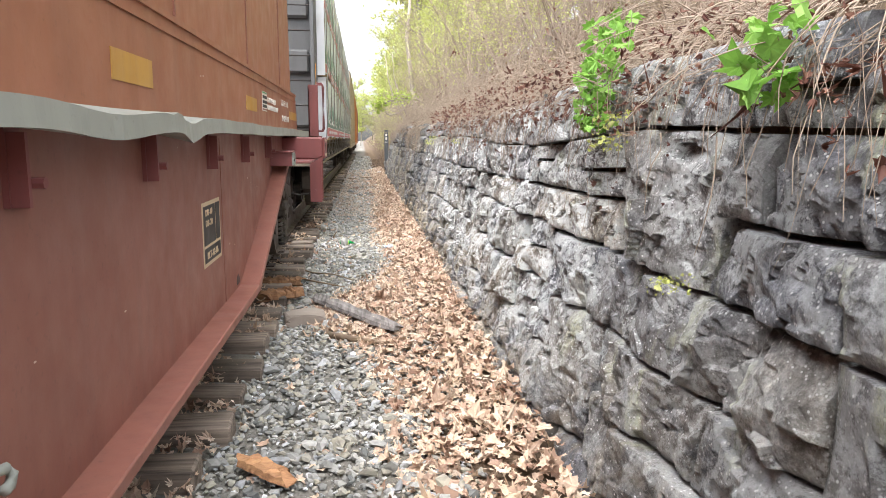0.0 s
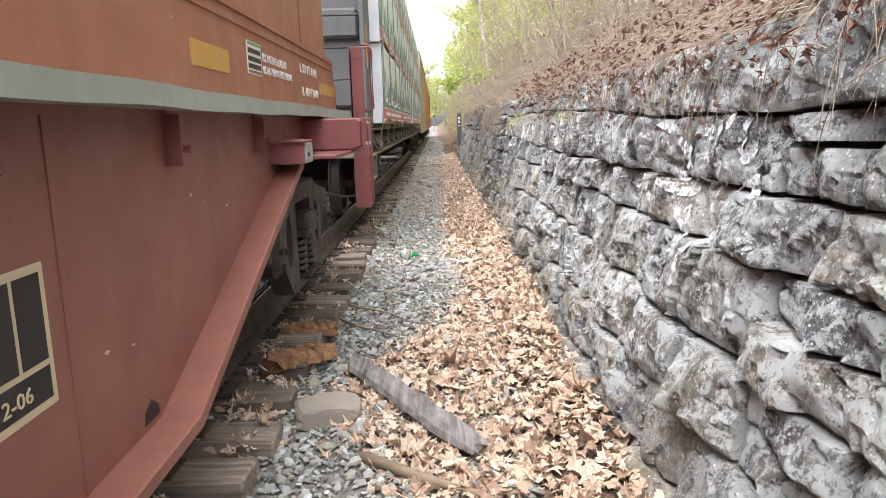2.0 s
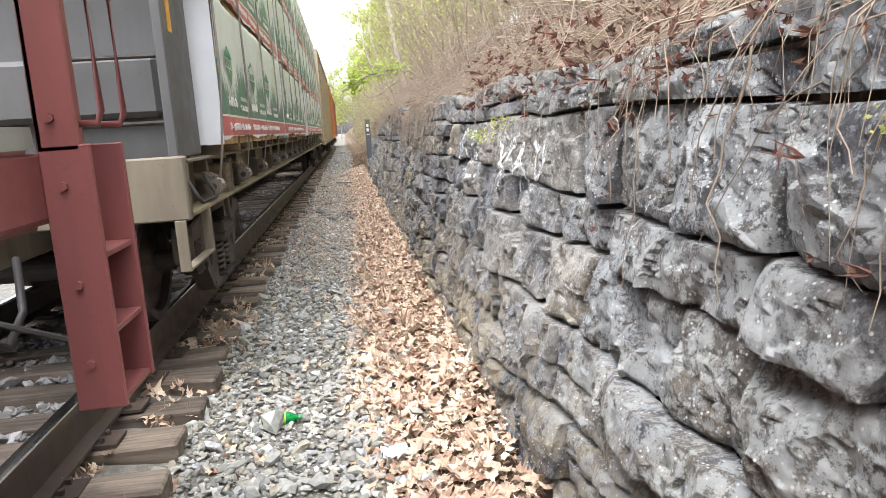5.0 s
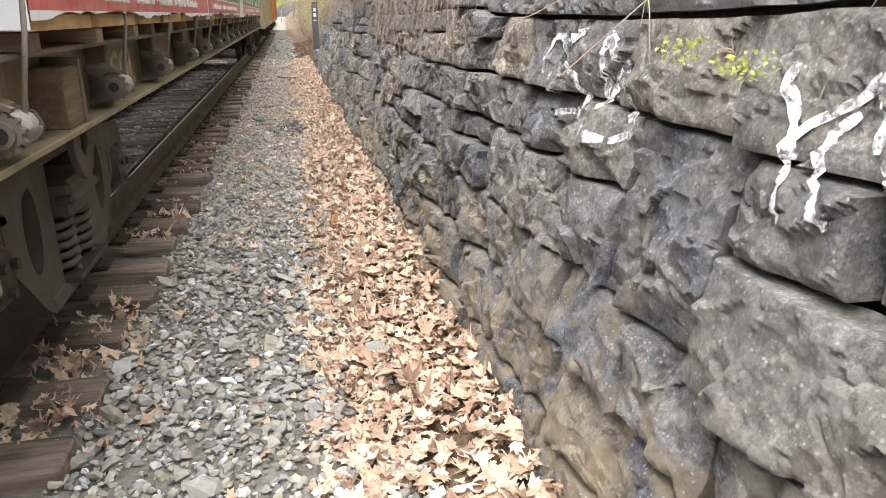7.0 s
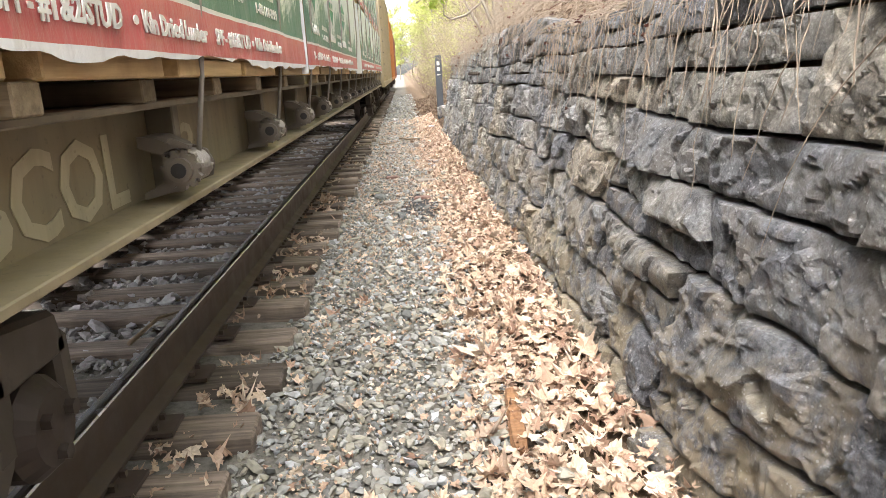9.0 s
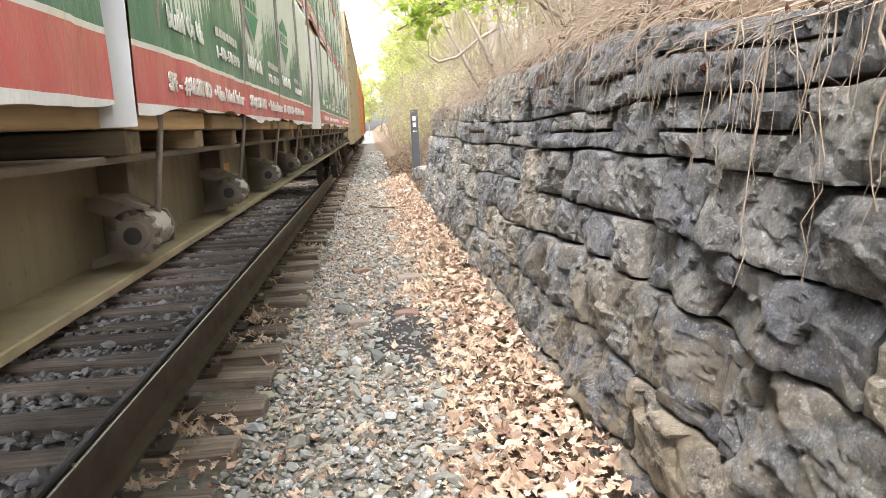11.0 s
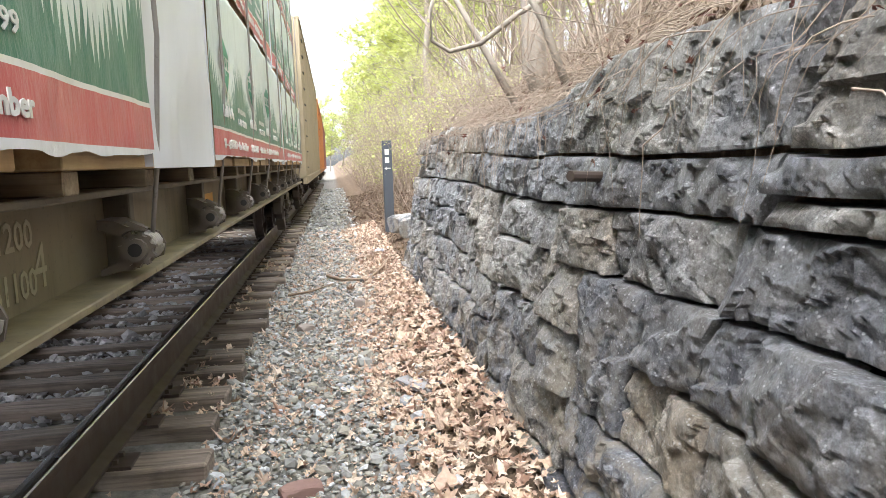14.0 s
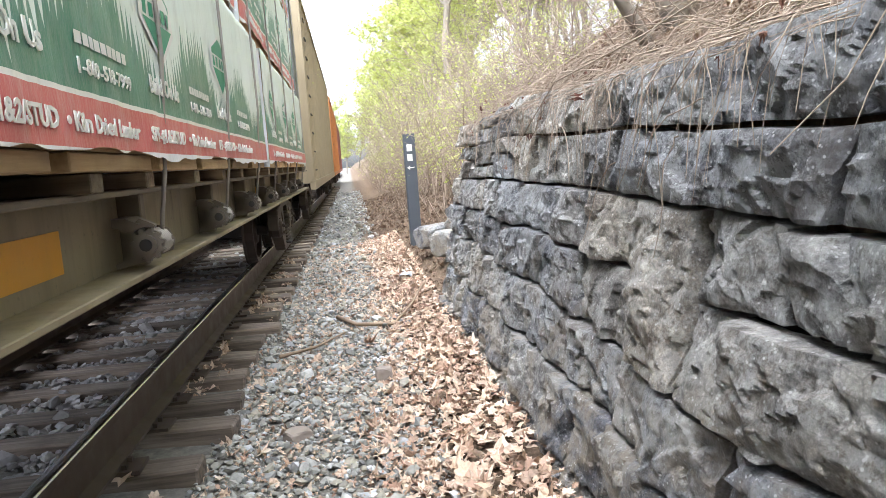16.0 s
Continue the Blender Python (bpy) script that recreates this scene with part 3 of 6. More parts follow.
def build_block(b, parent):
    L = b["y1"] - b["y0"]
    mid = (b["y0"] + b["y1"]) / 2
    H = float(course_z(b["hi"], mid) - course_z(b["lo"], mid))
    step = 0.0125 if b["y0"] > 1.0 else 0.04

    def spread(size):
        gap = 0.005 + 0.006 * random.Random(b["seed"]).random()
        return np.concatenate([[gap], np.linspace(gap + 0.002, size - gap - 0.002, max(6, int(size / step))), [size - gap]]) / size
    U, V = np.meshgrid(spread(L), spread(H))
    y0, y1 = joint_y(b["y0"], V), joint_y(b["y1"], V)
    X, Z = block_face(b, b["y0"] + L * U, V)
    Y = y0 + (y1 - y0) * U
    X[0], X[-1], X[:, 0], X[:, -1] = X[0] + 0.10, X[-1] + 0.10, X[:, 0] + 0.10, X[:, -1] + 0.10
    nv, nu = X.shape
    verts = np.stack([X, Y, Z], -1).reshape(-1, 3)
    i = np.arange(nu * nv).reshape(nv, nu)
    f = np.stack([i[:-1, :-1], i[1:, :-1], i[1:, 1:], i[:-1, 1:]], -1).reshape(-1, 4)
    return mesh_np("stone_block", verts, f, M_ROCK, parent)


def wall_x(y, z):
    """Outer face of the wall at one place."""
    for b in BLOCKS:
        if b["y0"] <= y < b["y1"]:
            zl, zh = float(course_z(b["lo"], y)), float(course_z(b["hi"], y))
            if zl <= z < zh:
                x, _ = block_face(b, np.array([y]), np.array([(z - zl) / (zh - zl)]))
                return float(x[0])
    return wall_base_x(z)


def build_wall():
    bm = bmesh.new()
    prism(bm, [(0.82, -0.4), (1.5, -0.4), (1.5, 1.60), (1.14, 1.60)], "y", WALL_Y0, WALL_Y1 - 0.06)
    core = part("retaining_wall", bm, M_CORE)
    tagged(core, "old dry-laid retaining wall of dark split stone", "stone wall", kind="structure")
    lay_courses()
    for b in BLOCKS:
        build_block(b, core)
    # the return face that closes the end of the wall
    rnd = random.Random(5)
    for c in range(len(COURSES) - 1):
        x = 0.86 + 0.19 * COURSES[c]
        while x < 1.5:
            w = rnd.uniform(0.25, 0.5)
            bb = bmesh.new()
            bx(bb, x, WALL_Y1 - 0.18, COURSES[c] + 0.01, x + w - 0.015, WALL_Y1 + 0.03 + rnd.uniform(0, 0.05), COURSES[c + 1] - 0.01)
            part("stone_block", bb, M_ROCK, core, bevel=0.025)
            x += w


build_wall()

# ---- track ----
RAIL_X = (-1.36, -2.87)
TRACK_X = -2.115


def build_rail(x, name):
    prof0 = [(-0.07, 0.02), (0.07, 0.02), (0.07, 0.032), (0.012, 0.05), (0.01, 0.15), (0.034, 0.162), (0.034, 0.190), (0.026, 0.197), (-0.026, 0.197), (-0.034, 0.190), (-0.034, 0.162), (-0.01, 0.15), (-0.012, 0.05), (-0.07, 0.032)]
    prof = [(a, 0.025 + (b - 0.02) * 1.42) for a, b in prof0]
    r = base(name, x, 0, 0.02, "rusty brown steel rail with a polished head", "rail", "rails of the track")
    bm = bmesh.new()
    prism(bm, [(x + a, b) for a, b in prof], "y", -12, 140)
    own(part("rail_web", bm, M_RAIL), r)
    bm = bmesh.new()
    prism(bm, [(x - 0.027, 0.2765), (x + 0.026, 0.2765), (x + 0.0345, 0.2666), (x + 0.0365, 0.2675), (x + 0.031, 0.2745), (x + 0.019, 0.2795), (x + 0.002, 0.2812), (x - 0.02, 0.2812)], "y", -12, 140)
    own(part("running_surface", bm, M_RAILTOP, label="worn shiny steel top of the rail"), r)
    return r


rails = [build_rail(x, "steel_rail") for x in RAIL_X]


def build_ties():
    rnd = random.Random(3)
    y = -9.0
    while y < 75:
        w = rnd.uniform(0.2, 0.245)
        bm = bmesh.new()
        end = -0.87 + rnd.uniform(-0.05, 0.05)
        bx(bm, -3.36 + rnd.uniform(-0.05, 0.05), -w / 2, -0.17, end, w / 2, rnd.uniform(-0.015, 0.012))
        bmesh.ops.subdivide_edges(bm, edges=[e for e in bm.edges if abs(e.verts[0].co.x - e.verts[1].co.x) > 1], cuts=7)
        for v in bm.verts:
            v.co += Vector((rnd.uniform(-0.008, 0.008), rnd.uniform(-0.01, 0.01), rnd.uniform(-0.012, 0.004)))
        bmesh.ops.bevel(bm, geom=[e for e in bm.edges if len(e.link_faces) == 2 and e.calc_face_angle() > 0.8], offset=0.012, segments=1, affect="EDGES")
        t = part("railway_tie", bm, M_TIE)
        t.location = (0, y, 0)
        t.rotation_euler = (0, 0, radians(rnd.uniform(-1.6, 1.6)))
        tagged(t, "weathered dark wooden railway tie in the ballast", "railway tie", "ties under the track")
        for x in RAIL_X:
            bm = bmesh.new()
            bx(bm, x - 0.17, y - 0.09, 0.002, x + 0.17, y + 0.09, 0.021)
            for sx in (-0.09, 0.09):
                for sy in (-0.05, 0.05):
                    bx(bm, x + sx - 0.012, y + sy - 0.012, 0.02, x + sx + 0.012, y + sy + 0.012, 0.045)
            p = part("tie_plate", bm, M_RAIL)
            p.parent = t
            p.matrix_parent_inverse = Matrix.Translation((0, y, 0)).inverted()
        y += rnd.uniform(0.47, 0.57)


build_ties()

# ---- trucks (bogies) ----
SIDE = Matrix(((0, 0, 1, 0), (1, 0, 0, 0), (0, 1, 0, 0), (0, 0, 0, 1)))     # lays writing on a face that looks along +x


def lettering(words, y, z, height, x, mat, parent, width=None, bold=0.0, name="lettering"):
    return text_mesh(name, words, height, Matrix.Translation((x, y, z)) @ SIDE, mat, parent, 0.0015, bold, width)


def ring_profile(bm, prof, centre, axis_x, n=28):
    """Turns a profile of (distance along the axle, radius) about the axle, which runs along x."""
    rings = []
    for a, r in prof:
        rings.append([bm.verts.new((axis_x + a, centre[0] + r * math.cos(k * math.tau / n), centre[1] + r * math.sin(k * math.tau / n))) for k in range(n)])
    fs = []
    for p, q in zip(rings, rings[1:]):
        for k in range(n):
            fs.append(bm.faces.new((p[k], p[(k + 1) % n], q[(k + 1) % n], q[k])))
    fs.append(bm.faces.new(rings[0]))
    fs.append(bm.faces.new(rings[-1]))
    bmesh.ops.recalc_face_normals(bm, faces=fs)


def plate_with_hole(bm, outer, centre, radii, lo, hi, n=28):
    """A plate across x with an oval window; the outer line is seen whole from the window's middle."""
    rim = []
    for k in range(n):
        a = k * math.tau / n
        d = (math.cos(a), math.sin(a))
        best = 9.0
        for (ay, az), (by, bz) in zip(outer, outer[1:] + outer[:1]):
            ey, ez = by - ay, bz - az
            det = d[0] * -ez + ey * d[1]
            if abs(det) > 1e-9:
                py, pz = ay - centre[0], az - centre[1]
                t, u = (py * -ez + ey * pz) / det, (d[0] * pz - d[1] * py) / det
                if t > 0 and -1e-6 <= u <= 1.000001:
                    best = min(best, t)
        rim.append((centre[0] + d[0] * best, centre[1] + d[1] * best, centre[0] + d[0] * radii[0], centre[1] + d[1] * radii[1]))
    rings = [[bm.verts.new((x, r[q], r[q + 1])) for r in rim] for x, q in ((lo, 0), (hi, 0), (hi, 2), (lo, 2))]
    fs = []
    for p, q in zip(rings, rings[1:] + rings[:1]):
        for k in range(n):
            fs.append(bm.faces.new((p[k], p[(k + 1) % n], q[(k + 1) % n], q[k])))
    bmesh.ops.recalc_face_normals(bm, faces=fs)


def build_truck(y, label, hanger=False):
    """A two-axle freight truck under a car; its place is its middle at rail height."""
    t = base("freight_truck", TRACK_X, y, 0.2, label, "railway truck", "trucks under the cars")
    zc = 0.2 + 0.42
    for s in (1, -1):
        xf = TRACK_X + s * 1.05
        bm = bmesh.new()
        lo, hi = xf - 0.07, xf + 0.07
        prism(bm, [(y - 1.08, 0.74), (y - 1.05, 0.86), (y - 0.55, 0.93), (y - 0.42, 1.0), (y + 0.42, 1.0), (y + 0.55, 0.93), (y + 1.05, 0.86), (y + 1.08, 0.74), (y + 0.68, 0.74), (y + 0.38, 0.86), (y - 0.38, 0.86), (y - 0.68, 0.74)], "x", lo, hi)
        prism(bm, [(y - 0.46, 0.36), (y + 0.46, 0.36), (y + 0.40, 0.27), (y - 0.40, 0.27)], "x", lo, hi)
        for e in (-1, 1):
            outer = [(y + e * a, b) for a, b in ((0.25, 0.29), (0.27, 0.96), (0.55, 0.94), (0.82, 0.87), (0.80, 0.62), (0.62, 0.45), (0.45, 0.28))]
            web = bmesh.new()
            plate_with_hole(web, outer, (y + e * 0.505, 0.655), (0.085, 0.175), lo + 0.004, hi - 0.004)
            own(part("frame_web", web, M_TRUCK), t)
            prism(bm, [(y + e * 0.72, 0.60), (y + e * 0.80, 0.60), (y + e * 0.80, 0.80), (y + e * 0.72, 0.80)], "x", lo, hi)
            prism(bm, [(y + e * 1.02, 0.60), (y + e * 1.09, 0.60), (y + e * 1.09, 0.80), (y + e * 1.02, 0.80)], "x", lo, hi)
        own(part("side_frame", bm, M_TRUCK, bevel=0.014), t)
        if hanger:
            prof = [(-0.30, 1.02), (-0.30, 0.90), (-0.24, 0.81), (-0.16, 0.78), (-0.08, 0.81), (-0.02, 0.90), (-0.02, 1.02), (-0.10, 1.02), (-0.10, 0.92), (-0.16, 0.87), (-0.22, 0.92), (-0.22, 1.02)]
            own(part("pad_hanger", prism(bmesh.new(), [(y + a, b) for a, b in prof], "x", xf + s * 0.19 - 0.015, xf + s * 0.19 + 0.015), M_TRUCK, bevel=0.004), t)
        bm = bmesh.new()
        bx(bm, xf - 0.12, y - 0.2, 0.62, xf + 0.13, y + 0.2, 0.78)
        bx(bm, xf + 0.05, y - 0.22, 0.68, xf + 0.15, y + 0.22, 0.72)
        own(part("bolster_end", bm, M_TRUCK, bevel=0.02), t)
        for k, dy in enumerate((-0.13, 0.0, 0.13)):
            pts = [(xf + 0.06 * math.cos(a) + 0.03 * (k != 1), y + dy + 0.06 * math.sin(a), 0.37 + 0.245 * a / (5.5 * math.tau)) for a in np.linspace(0, 5.5 * math.tau, 66)]
            own(part("coil_spring", tube(bmesh.new(), pts, 0.017, 6), M_TRUCK, smooth=True), t)
        bm = bmesh.new()
        bx(bm, xf - 0.1, y - 0.24, 0.345, xf + 0.13, y + 0.24, 0.372)
        own(part("spring_seat", bm, M_IRON, bevel=0.006), t)
        for e in (-1, 1):
            yc = y + e * 0.9
            bm = bmesh.new()
            ring_profile(bm, [(0.0, 0.10), (0.03, 0.125), (0.12, 0.125), (0.16, 0.09), (0.165, 0.03)], (yc, zc), xf - 0.06, 20)
            own(part("bearing_cap", bm, M_WHEEL, label="rust-brown bolted axle bearing cap"), t)
            for q in range(3):
                a = q * math.tau / 3 + 0.4
                bm = bmesh.new()
                rod(bm, (xf + 0.09, yc + 0.06 * math.cos(a), zc + 0.06 * math.sin(a)), (xf + 0.125, yc + 0.06 * math.cos(a), zc + 0.06 * math.sin(a)), 0.02, 6)
                own(part("cap_bolt", bm, M_WHEEL), t)
            bm = bmesh.new()
            xr = TRACK_X + s * 0.755
            prof = [(-0.07, 0.10), (-0.07, 0.16), (-0.03, 0.2), (-0.025, 0.34), (-0.07, 0.36), (-0.07, 0.445), (-0.05, 0.447), (-0.035, 0.425), (0.065, 0.418), (0.065, 0.36), (0.01, 0.34), (0.01, 0.2), (0.07, 0.16), (0.07, 0.10)]
            ring_profile(bm, [(a * s, r) for a, r in prof], (yc, zc), xr)
            own(part("wheel", bm, M_WHEEL, smooth=False), t)
    for e in (-1, 1):
        own(part("axle", rod(bmesh.new(), (TRACK_X - 0.95, y + e * 0.9, zc), (TRACK_X + 0.95, y + e * 0.9, zc), 0.075, 14), M_IRON), t)
        bm = bmesh.new()
        tube(bm, [(TRACK_X - 0.9, y + e * 0.42, 0.52), (TRACK_X, y + e * 0.36, 0.5), (TRACK_X + 0.9, y + e * 0.42, 0.52)], 0.035, 8)
        own(part("brake_beam", bm, M_IRON), t)
    bm = bmesh.new()
    bx(bm, TRACK_X - 0.95, y - 0.17, 0.66, TRACK_X + 0.95, y + 0.17, 0.98)
    own(part("bolster", bm, M_IRON, bevel=0.02), t)
    t.location.z += 0.078
    return t


# ---- well car ----
def u_handle(bm, p, q, out, r=0.011):
    """A bent grab iron from p to q that stands off by out."""
    p, q, out = Vector(p), Vector(q), Vector(out)
    tube(bm, [p, p + out * 0.8, p + out + (q - p) * 0.06, q + out - (q - p) * 0.06, q + out * 0.8, q], r, 8)


def build_well_car():
    car = base("well_car", TRACK_X, 2.0, 0.2, "brown well car with a dented grey ledge along its side", "railway car")
    bm = bmesh.new()
    prism(bm, [(-14, 0.52), (5.30, 0.52), (7.28, 1.25), (9.9, 1.25), (9.9, 1.56), (-14, 1.56)], "x", -3.28, -0.94)
    own(part("side_panel", bm, M_MAROON), car)
    for y in (-3.2, 0.9, 4.80):
        bm = bmesh.new()
        bx(bm, -0.942, y - 0.006, 0.53, -0.936, y + 0.006, 1.49)
        own(part("weld_seam", bm, M_MAROON), car)
    bm = bmesh.new()
    prism(bm, [(-14, 0.50), (5.30, 0.50), (7.34, 1.235), (7.27, 1.268), (5.28, 0.55), (-14, 0.55)], "x", -0.955, -0.815)
    own(part("bottom_flange", bm, M_MAROON, bevel=0.006), car)
    # upper side sheet with its rolled top edge and the set-back upper panels
    bm = bmesh.new()
    prism(bm, [(-14, 1.56), (9.80, 1.56), (9.62, 2.0), (-14, 2.0)], "x", -3.26, -0.955)
    own(part("upper_side_sheet", bm, M_ORANGE), car)
    bm = bmesh.new()
    bx(bm, -0.957, -14, 1.925, -0.947, 9.63, 1.935)
    bx(bm, -0.975, -14, 1.985, -0.945, 9.62, 2.012)
    own(part("sheet_rim", bm, M_ORANGE), car)
    bm = bmesh.new()
    prism(bm, [(-14, 2.0), (9.55, 2.0), (9.40, 3.35), (-14, 3.35)], "x", -3.2, -1.0)
    own(part("upper_body", bm, M_ORANGE), car)
    for k in range(9):
        y = 8.4 - 2.1 * k
        bm = bmesh.new()
        bx(bm, -1.002, y - 0.01, 2.02, -0.992, y + 0.01, 3.34)
        own(part("panel_seam", bm, M_MAROON), car)
    bm = bmesh.new()
    bx(bm, -1.04, -14, 3.33, -0.97, 9.40, 3.42)
    own(part("top_rail", bm, M_ORANGE, bevel=0.01), car)
    # dented ledge
    rnd = random.Random(9)
    ys = np.concatenate([np.arange(-14, 0.5, 0.5), np.arange(0.5, 9.66, 0.06)])
    dent = lambda y: 0.03 * math.exp(-((y - 3.62) / 0.12) ** 2) + 0.022 * math.exp(-((y - 2.7) / 0.35) ** 2) + 0.012 * math.exp(-((y - 1.6) / 0.4) ** 2)
    verts, faces = [], []
    for y in ys:
        d = dent(y) + 0.0025 * math.sin(y * 2.3) + 0.002 * math.sin(y * 7.1)
        xo = -0.80 - 0.35 * dent(y) * (1 + 0.4 * math.sin(y * 40))
        crease = 0.008 * math.sin(y * 75) * math.exp(-((y - 3.45) / 0.2) ** 2)
        verts += [(-0.955, y, 1.585), (xo + 0.0, y, 1.575 - d + crease), (xo + 0.004, y, 1.51 - d * 1.25), (-0.955, y, 1.515 - 0.3 * d)]
    n = len(ys)
    for i in range(n - 1):
        for k in range(4):
            a, b = i * 4 + k, i * 4 + (k + 1) % 4
            faces.append((a, b, b + 4, a + 4))
    faces += [(3, 2, 1, 0), (n * 4 - 4, n * 4 - 3, n * 4 - 2, n * 4 - 1)]
    own(link_mesh("ledge", verts, faces, M_LEDGE), car)["label"] = "bent grey-green steel ledge with a crumpled dent"
    for y in (-2.0, -0.9, 0.3, 1.4, 2.4, 3.42, 4.5, 5.55, 6.7):
        bm = bmesh.new()
        bx(bm, -0.945, y - 0.035, 1.33, -0.925, y + 0.035, 1.52)
        bx(bm, -0.93, y - 0.03, 1.33, -0.885, y - 0.015, 1.50)
        rod(bm, (-0.93, y + 0.0, 1.385), (-0.86, y, 1.385), 0.014, 8)
        own(part("ledge_bracket", bm, M_MAROON_FRAME), car)
    # stencil panel
    stencil = own(part("stencil_panel", bx(bmesh.new(), -0.94, 4.29, 0.835, -0.9375, 4.725, 1.165), M_STENCIL, label="tan-edged black consolidated stencil panel"), car)
    for lo, hi, zl, zh in ((4.31, 4.59, 0.945, 1.145), (4.605, 4.705, 0.945, 1.145), (4.31, 4.705, 0.855, 0.93)):
        p = part("stencil_field", bx(bmesh.new(), -0.9375, lo, zl, -0.936, hi, zh), M_BLACK)
        p.parent = stencil
    lettering("DB-10", 4.35, 1.095, 0.034, -0.935, M_STENCIL, car, 0.16)
    lettering("DB-20", 4.35, 1.04, 0.034, -0.935, M_STENCIL, car, 0.16)
    lettering("BLT-12-06", 4.36, 0.873, 0.036, -0.935, M_STENCIL, car, 0.26)
    for y0, y1, z0, z1 in ((3.17, 3.63, 1.68, 1.785), (5.90, 6.40, 1.69, 1.79), (8.86, 9.72, 1.70, 1.79)):
        own(part("yellow_reflector", bx(bmesh.new(), -0.955, y0, z0, -0.952, y1, z1), M_YELLOW_OLD, label="faded yellow reflective strip"), car)
    lettering("L 53 FT 0 IN", 8.08, 1.82, 0.058, -0.953, M_WHITE, car, 0.66, 0.002)
    lettering("IL 48 FT 0 IN", 8.13, 1.665, 0.058, -0.953, M_WHITE, car, 0.64, 0.002)
    lettering("U.S. PATENT: 6,543,368", 7.03, 1.80, 0.042, -0.953, M_WHITE, car, 0.60, 0.001)
    lettering("U.S. & OTHER PATENTS PENDING", 7.03, 1.735, 0.042, -0.953, M_WHITE, car, 0.76, 0.001)
    badge = own(part("maker_badge", bx(bmesh.new(), -0.955, 6.72, 1.715, -0.9525, 7.0, 1.875), M_WHITE, label="white badge with green and grey bars"), car)
    for k, (mm, z) in enumerate(((M_BOTTLE, 1.865), (M_BLACK, 1.83), (M_BLACK, 1.79), (M_BLACK, 1.755), (M_MAROON, 1.728))):
        p = part("badge_bar", bx(bmesh.new(), -0.9525, 6.735, z - (0.006 if k in (0, 4) else 0.012), -0.951, 6.985, z + (0.006 if k in (0, 4) else 0.012)), mm)
        p.parent = badge
    for k in range(26):
        y, z, s = rnd.uniform(1.5, 7.5), rnd.uniform(0.65, 1.9), rnd.uniform(0.004, 0.013)
        x = -0.9395 if z < 1.5 else -0.9545
        if z < 0.72 + max(0, y - 5.2) * 0.32 or 1.48 < z < 1.62:
            continue
        bm = bmesh.new()
        bmesh.ops.create_circle(bm, cap_ends=True, segments=6, radius=s, matrix=Matrix.Translation((x + 0.002, y, z)) @ Matrix.Rotation(radians(90), 4, "Y") @ Matrix.Diagonal((0.6, 1.5, 1, 1)))
        bmesh.ops.solidify(bm, geom=bm.faces[:], thickness=0.001)
        own(part("paint_chip", bm, M_CHIP), car)
    own(part("tie_down_hook", tube(bmesh.new(), [(-0.93, 1.95, 0.80), (-0.915, 2.14, 0.80), (-0.905, 2.20, 0.79), (-0.90, 2.215, 0.77), (-0.90, 2.20, 0.75), (-0.90, 2.175, 0.75)], 0.013, 8), M_LEDGE, smooth=True, label="pale bent steel hook"), car)
    # end of the car: sill, pads and step
    bm = bmesh.new()
    bx(bm, -3.2, 8.0, 1.26, -0.93, 10.3, 1.50)
    own(part("end_sill", bm, M_MAROON_FRAME, bevel=0.012), car)
    # no real opening: a black piece gives the shade inside the drain hole
    hole = prism(bmesh.new(), [(5.16, 0.57), (5.27, 0.57), (5.27, 0.60), (5.22, 0.635), (5.17, 0.61)], "x", -0.945, -0.9385)
    own(part("drain_hole", hole, M_BLACK), car)
    bm = bmesh.new()
    bx(bm, -0.95, 6.98, 1.25, -0.755, 7.19, 1.375)
    bx(bm, -0.95, 6.96, 1.365, -0.745, 7.21, 1.38)
    own(part("stop_block", bm, M_MAROON_FRAME, bevel=0.004), car)
    own(part("cover_plate", bx(bmesh.new(), -0.756, 7.0, 1.255, -0.742, 7.185, 1.362), M_LEDGE, bevel=0.003, label="pale grey bolted cover plate"), car)
    own(part("cover_bolt", rod(bmesh.new(), (-0.745, 7.04, 1.30), (-0.735, 7.04, 1.30), 0.012, 8), M_IRON), car)
    bm = bmesh.new()
    prism(bm, [(-0.95, 1.50), (-0.58, 1.50), (-0.54, 1.48), (-0.54, 1.31), (-0.60, 1.285), (-0.95, 1.285)], "y", 7.95, 8.42)
    own(part("jacking_pad", bm, M_MAROON_FRAME, bevel=0.012), car)
    own(part("pad_shelf", bx(bmesh.new(), -0.95, 7.25, 1.262, -0.62, 8.5, 1.284), M_MAROON_FRAME, bevel=0.004), car)
    own(part("pull_plate", bx(bmesh.new(), -0.542, 7.93, 1.29, -0.522, 8.44, 1.50), M_MAROON_FRAME, bevel=0.006), car)
    # shade of the slot as a thin black box; the plate stays uncut
    own(part("pull_slot", bx(bmesh.new(), -0.523, 8.13, 1.345, -0.519, 8.20, 1.44), M_BLACK), car)
    lettering("PULL", 8.10, 1.458, 0.022, -0.519, M_STENCIL, car, 0.14)
    lettering("LIFT", 7.97, 1.315, 0.022, -0.519, M_STENCIL, car, 0.12)
    lettering("JACK", 8.25, 1.315, 0.022, -0.519, M_STENCIL, car, 0.13)
    own(part("end_gusset", prism(bmesh.new(), [(-0.95, 1.25), (-0.80, 1.30), (-0.80, 1.50), (-0.95, 1.50)], "y", 8.45, 9.70), M_MAROON_FRAME, bevel=0.01), car)
    for y0 in (9.64, 9.95):
        own(part("step_side", bx(bmesh.new(), -0.80, y0, 0.70, -0.655, y0 + 0.025, 1.52), M_MAROON_FRAME, bevel=0.004), car)
